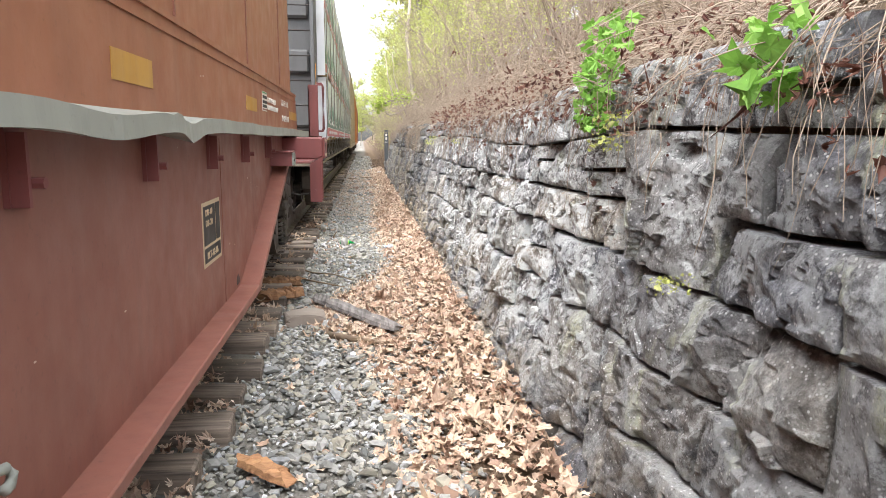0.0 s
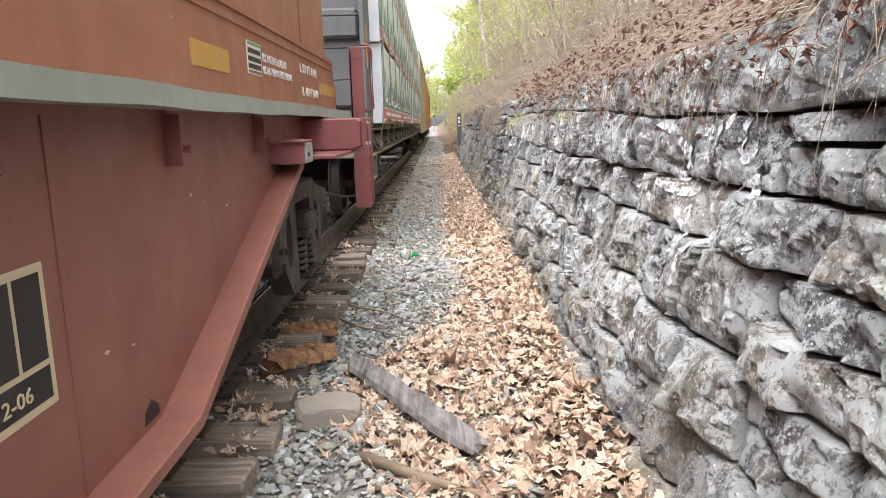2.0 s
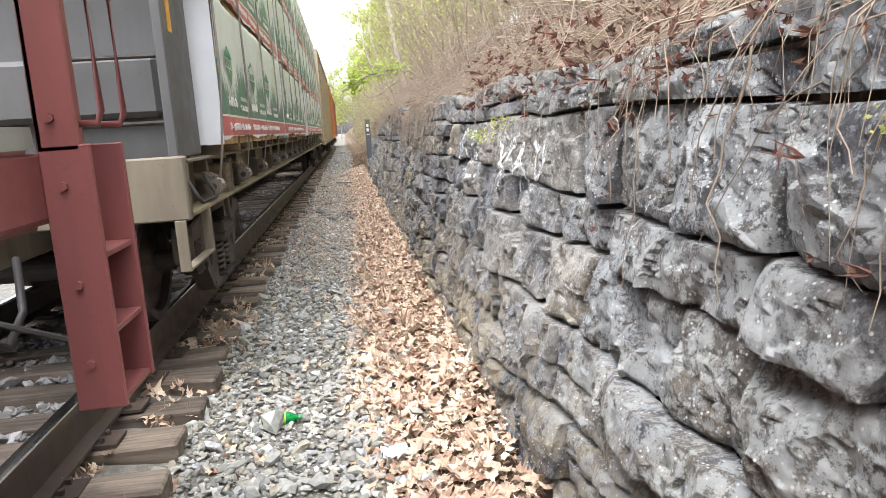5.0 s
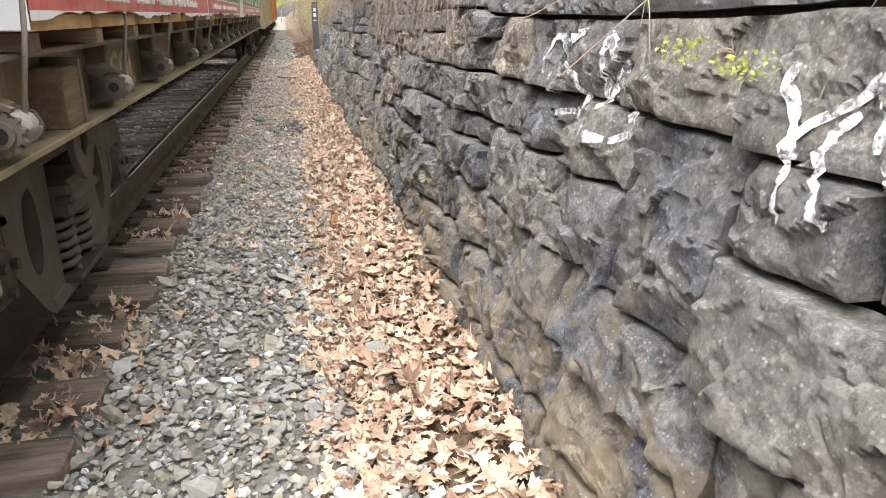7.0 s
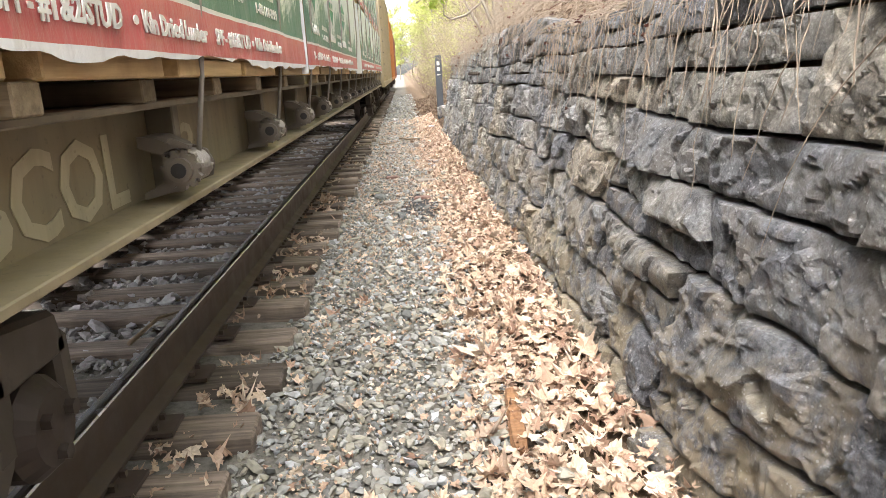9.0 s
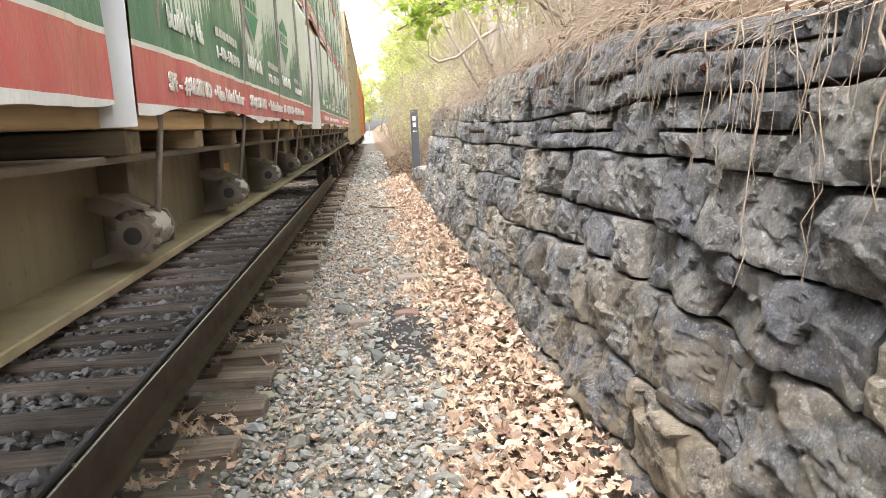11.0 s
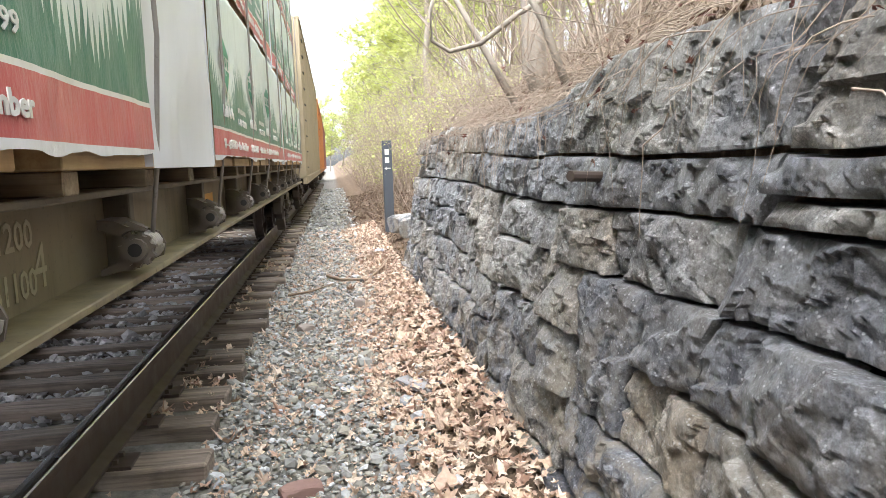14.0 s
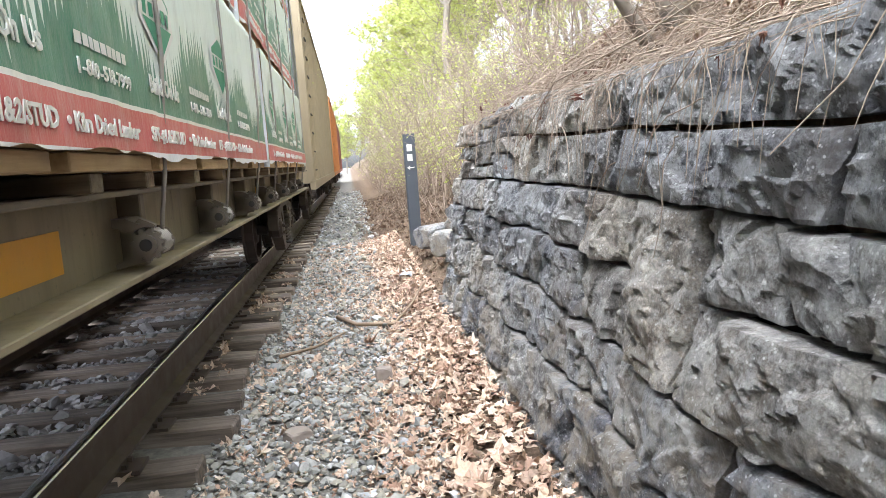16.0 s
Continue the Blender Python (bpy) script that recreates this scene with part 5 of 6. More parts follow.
def strew_stones(name, label, xs, ys, size, mat, seed, sink=0.25):
    r = np.random.default_rng(seed)
    n = len(xs)
    v0, f0 = icosa()
    s = size * r.lognormal(0, 0.38, n)
    sc = np.stack([s * r.uniform(0.8, 1.5, n), s * r.uniform(0.7, 1.1, n), s * r.uniform(0.4, 0.75, n)], -1)
    v = v0[None] * (1 + r.uniform(-0.42, 0.42, (n, 12, 1))) * sc[:, None, :]
    v = np.einsum("nij,nkj->nki", turns(r, n, 0.35), v)
    v += np.stack([xs, ys, ground_z(xs, ys) + sc[:, 2] * (1 - sink) + r.uniform(0, 0.012, n)], -1)[:, None, :]
    f = (f0[None] + np.arange(n)[:, None, None] * 12).reshape(-1, 3)
    return tagged(mesh_np(name, v.reshape(-1, 3), f, mat), label, "gravel", kind="stuff")


LEAF_OUTLINE = np.array([(0, -0.55), (0.12, -0.28), (0.5, -0.42), (0.42, -0.12), (0.95, 0.12), (0.5, 0.28), (0.55, 0.62), (0.2, 0.5), (0, 1.0), (-0.2, 0.5), (-0.55, 0.62), (-0.5, 0.28), (-0.95, 0.12), (-0.42, -0.12), (-0.5, -0.42), (-0.12, -0.28)])

LEAF_OUTLINE = LEAF_OUTLINE * 0.72 + 0.28 * 0.62 * LEAF_OUTLINE / np.linalg.norm(LEAF_OUTLINE, axis=1, keepdims=True)


def leaf_cloud(name, centres, size, tilt, mat, seed, label, category, curl=1.0, parent=None):
    """Many lobed leaves, each curled in its own way, at the given places."""
    r = np.random.default_rng(seed)
    n = len(centres)
    k = len(LEAF_OUTLINE)
    p = np.concatenate([np.zeros((1, 2)), LEAF_OUTLINE])
    xy = p[None] * (1 + r.uniform(-0.2, 0.2, (n, k + 1, 1))) * r.uniform(0.7, 1.1, (n, 1, 2))
    c1, c2, c3 = r.normal(0, curl, (n, 1)), r.normal(0, curl, (n, 1)), r.normal(0, curl * 0.5, (n, 1))
    z = c1 * xy[..., 0] ** 2 + c2 * xy[..., 1] ** 2 + c3 * xy[..., 0] * xy[..., 1] + r.normal(0, 0.06, (n, k + 1))
    v = np.concatenate([xy, z[..., None]], -1) * (size * r.lognormal(0, 0.3, n))[:, None, None]
    v = np.einsum("nij,nkj->nki", turns(r, n, tilt), v) + centres[:, None, :]
    ring = np.arange(k)
    f0 = np.stack([np.zeros(k, int), 1 + ring, 1 + (ring + 1) % k], -1)
    f = (f0[None] + np.arange(n)[:, None, None] * (k + 1)).reshape(-1, 3)
    ob = mesh_np(name, v.reshape(-1, 3), f, mat, parent)
    if parent is None:
        tagged(ob, label, category, kind="stuff")
    return ob


def leaf_edge(y):
    """Where the leaf drift begins, across the path."""
    return 0.06 + 0.3 * (fbm(np.asarray(y) * 0.6, np.zeros(np.shape(y)), 70) - 0.5) - 0.75 * np.exp(-((np.asarray(y) - 7.0) / 1.1) ** 2)


def strew_all():
    r = np.random.default_rng(12)
    n = 46000
    ys = 0.6 + 34 * r.random(n)
    xs = r.uniform(-0.95, 0.42, n)
    keep = r.random(n) > 0.75 * sstep(0.1, 0.45, xs)
    strew_stones("gravel", "loose grey crushed stone on the path by the ties", xs[keep], ys[keep], 0.0135, M_GRAVEL, 1)
    n = 3600
    strew_stones("coarse_gravel", "larger pale stones lying among the gravel", r.uniform(-0.9, 0.4, n), 0.6 + 34 * r.random(n), 0.021, M_GRAVEL, 2, 0.1)
    n = 20000
    strew_stones("track_ballast", "dark crushed ballast between the ties", r.uniform(-2.82, -1.43, n), 8 + 28 * r.random(n), 0.02, M_BALLAST, 3, -0.2)
    n = 5000
    ys, xs = 34 + 30 * r.random(n), r.uniform(-3.3, 0.4, n)
    strew_stones("far_gravel", "grey stone scattered along the far track", xs, ys, 0.03, M_GRAVEL, 4)
    # leaves
    n = 50000
    ys = 0.4 + 36 * r.random(n)
    xs = r.uniform(-0.95, 0.74, n)
    e = leaf_edge(ys)
    want = 0.035 + 0.96 * sstep(-0.12, 0.16, xs - e)
    late = sstep(17, 21, ys)
    want = want * (1 - 0.35 * late) + 0.10 * late
    keep = r.random(n) < want
    xs, ys = xs[keep], ys[keep]
    z = ground_z(xs, ys) + 0.018 + 0.045 * r.random(len(xs)) * sstep(0.0, 0.3, xs - leaf_edge(ys)) + 0.05 * sstep(0.55, 0.74, xs) * r.random(len(xs))
    leaf_cloud("fallen_leaves", np.stack([xs, ys, z], -1), 0.043, 0.32, M_LEAF, 5, "tan dead maple leaves drifted along the wall foot", "leaves", 0.7)
    n = 9000
    ys, xs = 15 + 20 * r.random(n), r.uniform(-0.8, 0.6, n)
    leaf_cloud("leaf_bits", np.stack([xs, ys, ground_z(xs, ys) + 0.03 + 0.01 * r.random(n)], -1), 0.013, 0.5, M_LEAF, 15, "broken bits of dry leaf over the gravel", "leaves")
    n = 3400
    ys, xs = 0.6 + 34 * r.random(n), r.uniform(-1.28, -0.9, n)
    keep = fbm(xs * 2, ys * 1.3, 90) > 0.45
    xs, ys = xs[keep], ys[keep]
    leaf_cloud("leaves_by_rail", np.stack([xs, ys, ground_z(xs, ys) + 0.05 + 0.03 * r.random(len(xs))], -1), 0.038, 0.4, M_LEAF, 6, "brown dead leaves caught between tie ends", "leaves")
    n = 13000
    ys, xs = 1 + 45 * r.random(n) , 1.1 + 5.5 * r.random(n) ** 1.6
    leaf_cloud("bank_leaves", np.stack([xs, ys, ground_z(xs, ys) + 0.03], -1), 0.032, 0.5, M_LITTER, 7, "dry leaf litter lying on the bank", "leaves")
    n = 5000
    ys, xs = 29.4 + 22 * r.random(n), 0.3 + 2.6 * r.random(n)
    leaf_cloud("slope_leaves", np.stack([xs, ys, ground_z(xs, ys) + 0.03], -1), 0.042, 0.45, M_LITTER, 8, "dry leaves covering the slope past the wall", "leaves")


strew_all()

# ---- plants ----
def thin_tubes(name, lines, radii, mat, parent=None, label="", category="", sides=4):
    """Many tapering stems in one mesh; lines have shape (n, k, 3)."""
    lines = np.asarray(lines, float)
    n, k, _ = lines.shape
    d = np.gradient(lines, axis=1)
    d /= np.linalg.norm(d, axis=-1, keepdims=True) + 1e-9
    ref = np.where(np.abs(d[..., 2:3]) > 0.9, np.array([1.0, 0, 0]), np.array([0, 0, 1.0]))
    a = np.cross(d, ref)
    a /= np.linalg.norm(a, axis=-1, keepdims=True) + 1e-9
    b = np.cross(d, a)
    w = np.asarray(radii, float).reshape(n, 1, 1) * np.linspace(1, 0.35, k).reshape(1, k, 1)
    rings = [lines + w * (math.cos(q) * a + math.sin(q) * b) for q in np.arange(sides) * math.tau / sides]
    v = np.stack(rings, 2).reshape(-1, 3)
    i = np.arange(n * k * sides).reshape(n, k, sides)
    j = np.roll(i, -1, axis=2)
    f = np.stack([i[:, :-1], j[:, :-1], j[:, 1:], i[:, 1:]], -1).reshape(-1, 4)
    ob = mesh_np(name, v, f, mat, parent, smooth=True)
    if parent is None:
        tagged(ob, label, category, kind="stuff")
    return ob


def wander(r, start, way, length, k, bend, droop=0.0):
    """A bending line of k points."""
    p, d = np.array(start, float), np.array(way, float)
    d /= np.linalg.norm(d)
    out = [p.copy()]
    for _ in range(k - 1):
        d = d + r.normal(0, bend, 3)
        d[2] -= droop
        d /= np.linalg.norm(d)
        p = p + d * length / (k - 1)
        out.append(p.copy())
    return np.array(out)


def small_leaves(name, centres, size, mat, seed, parent):
    """Pointed leaves of two folded halves."""
    r = np.random.default_rng(seed)
    n = len(centres)
    base_v = np.array([(0, -1, 0), (0.55, 0, 0.18), (0, 1, 0), (-0.55, 0, 0.18)])
    v = base_v[None] * (size * r.lognormal(0, 0.35, n))[:, None, None]
    v = np.einsum("nij,nkj->nki", turns(r, n, 0.8), v) + centres[:, None, :]
    i = np.arange(n)[:, None] * 4
    f = np.stack([np.concatenate([i, i + 1, i + 2], 1), np.concatenate([i, i + 2, i + 3], 1)], 1).reshape(-1, 3)
    return mesh_np(name, v.reshape(-1, 3), f, mat, parent)


def build_woody(name, label, category, group, seed, height, stems, spread, limbs, twigs, leaves, leaf_size, radius, mat_bark, mat_leaf, lean=(0, 0)):
    """A shrub or tree: stems with limbs and twigs, and a loose crown of small leaves on the twigs."""
    r = np.random.default_rng(seed)
    thing = base(name, 0, 0, 0, label, category, group)
    main, thin, finest = [], [], []
    for s in range(stems):
        a = r.uniform(0, math.tau)
        way = (math.cos(a) * spread + lean[0], math.sin(a) * spread + lean[1], 1)
        main.append(wander(r, (0.12 * math.cos(a) * (stems > 1), 0.12 * math.sin(a) * (stems > 1), -0.15), way, height * r.uniform(0.7, 1.05), 12, 0.07))
    for m in main:
        for q in range(limbs):
            t = r.integers(3, 11)
            a = r.uniform(0, math.tau)
            thin.append(wander(r, m[t], (math.cos(a), math.sin(a), r.uniform(0.2, 1.1)), height * r.uniform(0.16, 0.36) * (1.25 - t / 14), 8, 0.16))
    for m in thin:
        for q in range(twigs):
            t = r.integers(2, 8)
            a = r.uniform(0, math.tau)
            finest.append(wander(r, m[t], (math.cos(a), math.sin(a), r.uniform(-0.1, 0.9)), height * r.uniform(0.05, 0.13), 5, 0.2))
    a1 = thin_tubes("trunk", np.array(main), np.full(len(main), radius), mat_bark, thing, sides=7)
    a2 = thin_tubes("limb_work", np.array(thin), np.full(len(thin), radius * 0.38), mat_bark, thing, sides=5)
    a3 = thin_tubes("twig_work", np.array(finest), np.full(len(finest), max(0.003, radius * 0.12)), mat_bark, thing, sides=3)
    ends = np.concatenate([np.array(finest)[:, 1:].reshape(-1, 3), np.array(thin)[:, 4:].reshape(-1, 3)])
    pick = r.integers(0, len(ends), leaves)
    a4 = small_leaves("crown", ends[pick] + r.normal(0, 0.03 * height ** 0.5, (leaves, 3)), leaf_size, mat_leaf, seed + 1, thing)
    for q in (a2, a3, a4) + ((a1,) if stems > 1 else ()):
        q["kind"] = "stuff"
    return thing


def plant_bank():
    rnd = random.Random(44)
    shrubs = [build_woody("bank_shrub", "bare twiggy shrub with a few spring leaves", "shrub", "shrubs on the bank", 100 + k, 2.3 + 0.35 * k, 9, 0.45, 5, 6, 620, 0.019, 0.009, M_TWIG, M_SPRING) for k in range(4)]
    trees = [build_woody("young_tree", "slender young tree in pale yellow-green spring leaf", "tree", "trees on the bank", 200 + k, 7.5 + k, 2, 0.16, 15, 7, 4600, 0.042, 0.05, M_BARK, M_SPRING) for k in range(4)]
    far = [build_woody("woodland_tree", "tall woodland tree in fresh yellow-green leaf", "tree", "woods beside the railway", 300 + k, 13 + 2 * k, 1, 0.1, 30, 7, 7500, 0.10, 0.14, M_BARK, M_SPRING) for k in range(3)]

    def put(t, x, y, first, s=None):
        m = pose(x, y, float(ground_z(x, y)), 0, 0, rnd.uniform(0, 360))
        if first:
            t.matrix_basis = m
            return t
        return copy_thing(t, m)

    spots = []
    for k in range(96):
        y = 3.5 + 46 * (k + rnd.random()) / 96
        spots.append((1.75 + 3.6 * rnd.random() ** 1.3 + (0.3 if y < 12 else 0), y))
    spots += [(1.25 + 1.5 * rnd.random(), 31.5 + 34 * (k + rnd.random()) / 40) for k in range(40)]
    for k, (x, y) in enumerate(spots):
        put(shrubs[k % 4], x, y, k < 4)
    spots = [(3.4 + 6 * rnd.random(), 6 + 50 * (k + rnd.random()) / 34) for k in range(34)]
    for k, (x, y) in enumerate(spots):
        put(trees[k % 4], x, y, k < 4)
    spots = [(3.8 + 9 * rnd.random(), 38 + 110 * ((k + rnd.random()) / 40) ** 1.2) for k in range(40)] + [(-9 - 8 * rnd.random(), 95 + 60 * k / 10) for k in range(10)] + [(-5 + 14 * rnd.random(), 165 + 10 * rnd.random()) for k in range(6)]
    for k, (x, y) in enumerate(spots):
        put(far[k % 3], x, y, k < 3)


def hang_vines():
    r = np.random.default_rng(31)
    lines, rad, leaf = [], [], []
    n = 4600
    for k in range(n):
        u = r.random()
        y = 0.5 + 28 * u ** 1.25
        x = 1.08 + 0.5 * r.random()
        z = float(ground_z(x, y)) + 0.02
        q = r.random()
        if q < 0.45 and 9.6 < y < 14 and r.random() < 0.85:
            continue
        if q < 0.45:      # hanging over the edge
            p = wander(r, (x, y, z + 0.05), (-1, r.normal(0, 0.7), 0.4), r.uniform(0.3, 0.8), 8, 0.16, 0.34)
            p[:, 0] = np.maximum(p[:, 0], 0.86)
            edge = wall_base_x(1.6) - 0.05
            low = p[:, 2] < 1.72
            p[:, 0] = np.where(low, np.minimum(p[:, 0], edge - 0.02 + 0.19 * (p[:, 2] - 1.6)), p[:, 0])
        elif q < 0.8:     # lying tangled on the bank
            p = wander(r, (x + 0.5 * r.random(), y, float(ground_z(x + 0.3, y)) + 0.05), (r.normal(0, 0.6), r.normal(0, 1), 0.25), r.uniform(0.5, 1.4), 8, 0.22, 0.07)
        else:             # upright dead stalks
            p = wander(r, (x + 0.9 * r.random(), y, z), (r.normal(-0.2, 0.4), r.normal(0, 0.5), 1), r.uniform(0.4, 1.3), 8, 0.12, 0.05)
        lines.append(p)
        rad.append(r.uniform(0.0012, 0.0036))
        if q < 0.6 and r.random() < (0.6 if y < 12 else 0.06):
            m = r.integers(1, 5)
            leaf.append(p[r.integers(2, 7, m)] + r.normal(0, 0.03, (m, 3)))
    for k in range(1500):
        y = 14 + 34 * r.random()
        x = 1.25 + 2.6 * r.random() if y < 29.5 else 1.2 + 2.8 * r.random()
        lines.append(wander(r, (x, y, float(ground_z(x, y)) - 0.02), (r.normal(-0.25, 0.45), r.normal(0, 0.5), 1), r.uniform(0.35, 1.35), 8, 0.13, 0.05))
        rad.append(r.uniform(0.0014, 0.004))
    thin_tubes("dead_vines", np.array(lines), rad, M_TWIG, None, "tangle of dry vine stems hanging over the wall top", "vines")
    c = np.concatenate(leaf)
    leaf_cloud("withered_vine_leaves", c, 0.015, 1.2, M_VINE_LEAF, 33, "shrivelled red-brown leaves on the hanging vines", "leaves", 2.6)
    n = 800
    ys = 0.8 + 11.5 * r.random(n)
    zs = 1.60 + 0.32 * r.random(n) ** 1.3 + 0.1 * (fbm(ys * 1.5, ys * 0, 8) - 0.5)
    xs = wall_base_x(zs) - 0.03 - 0.07 * r.random(n)
    leaf_cloud("vine_leaf_mat", np.stack([xs, ys, zs], -1), 0.016, 1.2, M_VINE_LEAF, 34, "mat of shrivelled red-brown leaves over the wall top", "leaves", 2.6)


def green_clump(name, label, y, z, wide, high, count, size, seed, mat):
    r = np.random.default_rng(seed)
    thing = base(name, 0.98, y, z - high, label, "plant", "green plants on the wall")
    ys = y + r.normal(0, wide / 2.4, count)
    zs = z + r.uniform(-high, high, count)
    xs = wall_base_x(zs) - 0.05 - 0.12 * r.random(count)
    own(leaf_cloud("foliage", np.stack([xs, ys, zs], -1), size, 0.75, mat, seed, "", "", 0.35, parent=thing), thing)
    lines = np.array([wander(r, (1.0, y + r.normal(0, wide / 4), z - high * 0.4), (-0.5, r.normal(0, 0.6), 0.5), high * 1.4, 6, 0.25, 0.1) for _ in range(10)])
    own(thin_tubes("stem_work", lines, np.full(10, 0.003), M_TWIG, thing), thing)


plant_bank()
hang_vines()
green_clump("leafy_plant", "bright green leafy plant hanging over the stone wall", 3.85, 1.78, 0.32, 0.25, 150, 0.038, 61, M_GREEN)
green_clump("leafy_plant", "broad-leaved green plant rooted in the wall top", 2.5, 1.70, 0.22, 0.13, 26, 0.055, 62, M_GREEN)
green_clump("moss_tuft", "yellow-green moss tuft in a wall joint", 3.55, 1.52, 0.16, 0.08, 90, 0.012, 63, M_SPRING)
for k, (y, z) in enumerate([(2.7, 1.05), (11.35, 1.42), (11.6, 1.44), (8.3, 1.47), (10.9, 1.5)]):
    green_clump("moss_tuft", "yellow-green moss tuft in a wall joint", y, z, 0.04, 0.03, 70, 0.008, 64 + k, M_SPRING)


def hang_roots():
    """Pale roots that trail down the stone face."""
    r = np.random.default_rng(52)
    lines = []
    for k in range(34):
        y = r.uniform(14.4, 18.2) if k < 26 else r.uniform(7.2, 9.5)
        lo = r.uniform(0.95, 1.45)
        pts = []
        for q in range(10):
            z = 1.72 + (lo - 1.72) * q / 9
            y += r.normal(-0.01, 0.02)
            pts.append((min(wall_x(y, z), wall_base_x(z) - 0.01) - 0.018 - 0.02 * r.random(), y, z))
        lines.append(pts)
    thin_tubes("hanging_roots", np.array(lines), r.uniform(0.0018, 0.006, len(lines)), M_TWIG, None, "pale thin roots trailing down the stone face", "roots")


hang_roots()

# ---- spray paint on the wall ----
def spray_group(label, y, z, strokes, width):
    """White strokes that follow the stone; each stroke is a list of (along, up)."""
    g = base("spray_graffiti", wall_x(y, z), y, z, label, "graffiti", "spray paint on the wall")
    for s in strokes:
        pts = []
        for (a, b), (c, d) in zip(s, s[1:]):
            n = max(2, int(math.hypot(c - a, d - b) / 0.014))
            pts += [(a + (c - a) * k / n, b + (d - b) * k / n) for k in range(n)]
        pts.append(s[-1])
        verts, faces = [], []
        last = len(pts) - 1
        for i, (a, b) in enumerate(pts):
            p, q = pts[max(i - 1, 0)], pts[min(i + 1, last)]
            dy, dz = q[0] - p[0], q[1] - p[1]
            l = math.hypot(dy, dz) or 1
            w = width * (0.8 + 0.5 * float(vnoise(i * 0.23, a * 3, 5))) * (0.55 if i in (0, last) else 1)
            for e in (-0.5, -0.3, -0.1, 0.1, 0.3, 0.5):
                yy, zz = a - dz / l * w * e, b + dy / l * w * e
                verts.append((wall_x(yy, zz) - 0.007, yy, zz))
        for i in range(last):
            for k in range(5):
                u = i * 6 + k
                faces.append((u, u + 1, u + 7, u + 6))
        own(link_mesh("paint_stroke", verts, faces, M_SPRAY, smooth=True), g)


spray_group("white sprayed tag on pale lichened stones", 6.1, 1.3, [
    [(6.42, 1.38), (6.45, 1.30), (6.37, 1.26)], [(6.24, 1.41), (6.06, 1.39), (5.87, 1.39)], [(5.89, 1.41), (5.83, 1.34), (5.78, 1.28)],
    [(6.06, 1.36), (6.00, 1.28), (5.91, 1.22), (5.87, 1.16)], [(6.21, 1.36), (6.21, 1.32)], [(6.17, 1.25), (6.08, 1.21), (5.96, 1.21), (5.95, 1.23)],
    [(6.37, 1.22), (6.18, 1.16), (6.00, 1.15), (5.87, 1.16)], [(6.30, 1.14), (6.23, 1.07)]], 0.036)
spray_group("white sprayed tag with long drips", 5.7, 1.2, [
    [(5.96, 1.11), (5.88, 1.04), (5.82, 0.97), (5.88, 0.94)], [(5.86, 1.11), (5.88, 1.04)], [(5.78, 0.94), (5.72, 0.97), (5.66, 1.01), (5.65, 1.05)],
    [(5.82, 1.25), (5.79, 1.17), (5.71, 1.09)], [(5.77, 1.45), (5.74, 1.37), (5.73, 1.29), (5.72, 1.18), (5.71, 1.09)], [(5.77, 1.45), (5.64, 1.45), (5.63, 1.40)],
    [(5.51, 1.47), (5.54, 1.39), (5.58, 1.34), (5.50, 1.30), (5.44, 1.31), (5.43, 1.36)], [(5.63, 1.29), (5.66, 1.22), (5.68, 1.14)],
    [(5.68, 1.12), (5.57, 1.14), (5.49, 1.15)], [(5.47, 1.25), (5.48, 1.17)], [(5.38, 1.26), (5.35, 1.18)], [(5.75, 0.95), (5.76, 0.82)]], 0.032)
spray_group("large white sprayed letters on dark stone", 11.1, 1.3, [
    [(11.33, 1.43), (11.35, 1.39), (11.30, 1.33), (11.27, 1.25)], [(11.14, 1.42), (11.18, 1.37), (11.26, 1.32), (11.30, 1.27), (11.27, 1.21), (11.24, 1.13)],
    [(11.16, 1.35), (11.20, 1.31), (11.18, 1.23), (11.12, 1.15)], [(11.08, 1.46), (11.12, 1.41), (11.11, 1.34), (11.10, 1.29)],
    [(11.07, 1.39), (10.99, 1.36), (10.92, 1.38), (10.91, 1.45)], [(11.05, 1.24), (11.02, 1.19), (10.98, 1.13)]], 0.022)
spray_group("thick white sprayed figure with runs", 10.8, 1.3, [
    [(11.08, 1.28), (11.02, 1.25), (10.94, 1.25), (10.86, 1.29), (10.85, 1.34), (10.84, 1.40)], [(10.87, 1.30), (10.81, 1.27), (10.80, 1.22), (10.76, 1.15)],
    [(10.81, 1.27), (10.75, 1.24), (10.77, 1.23)], [(10.67, 1.41), (10.63, 1.37), (10.66, 1.33), (10.66, 1.29), (10.69, 1.25)], [(10.65, 1.28), (10.64, 1.24), (10.63, 1.19)],
    [(10.61, 1.20), (10.59, 1.16)], [(10.56, 1.40), (10.52, 1.35), (10.50, 1.32), (10.49, 1.28), (10.54, 1.24)]], 0.027)
spray_group("small white sprayed letters along one course", 12.4, 1.3, [
    [(12.72, 1.46), (12.73, 1.37), (12.75, 1.30)], [(12.78, 1.44), (12.44, 1.44), (12.38, 1.47)], [(12.67, 1.32), (12.58, 1.24)], [(12.60, 1.42), (12.50, 1.31)],
    [(12.42, 1.37), (12.33, 1.28), (12.24, 1.23)], [(12.20, 1.47), (12.19, 1.39), (12.15, 1.24)], [(12.20, 1.47), (12.08, 1.37), (12.14, 1.26)], [(12.05, 1.33), (11.93, 1.21)],
    [(12.54, 1.18), (12.36, 1.21), (12.24, 1.20), (12.17, 1.16), (12.03, 1.16), (11.93, 1.20)]], 0.024)


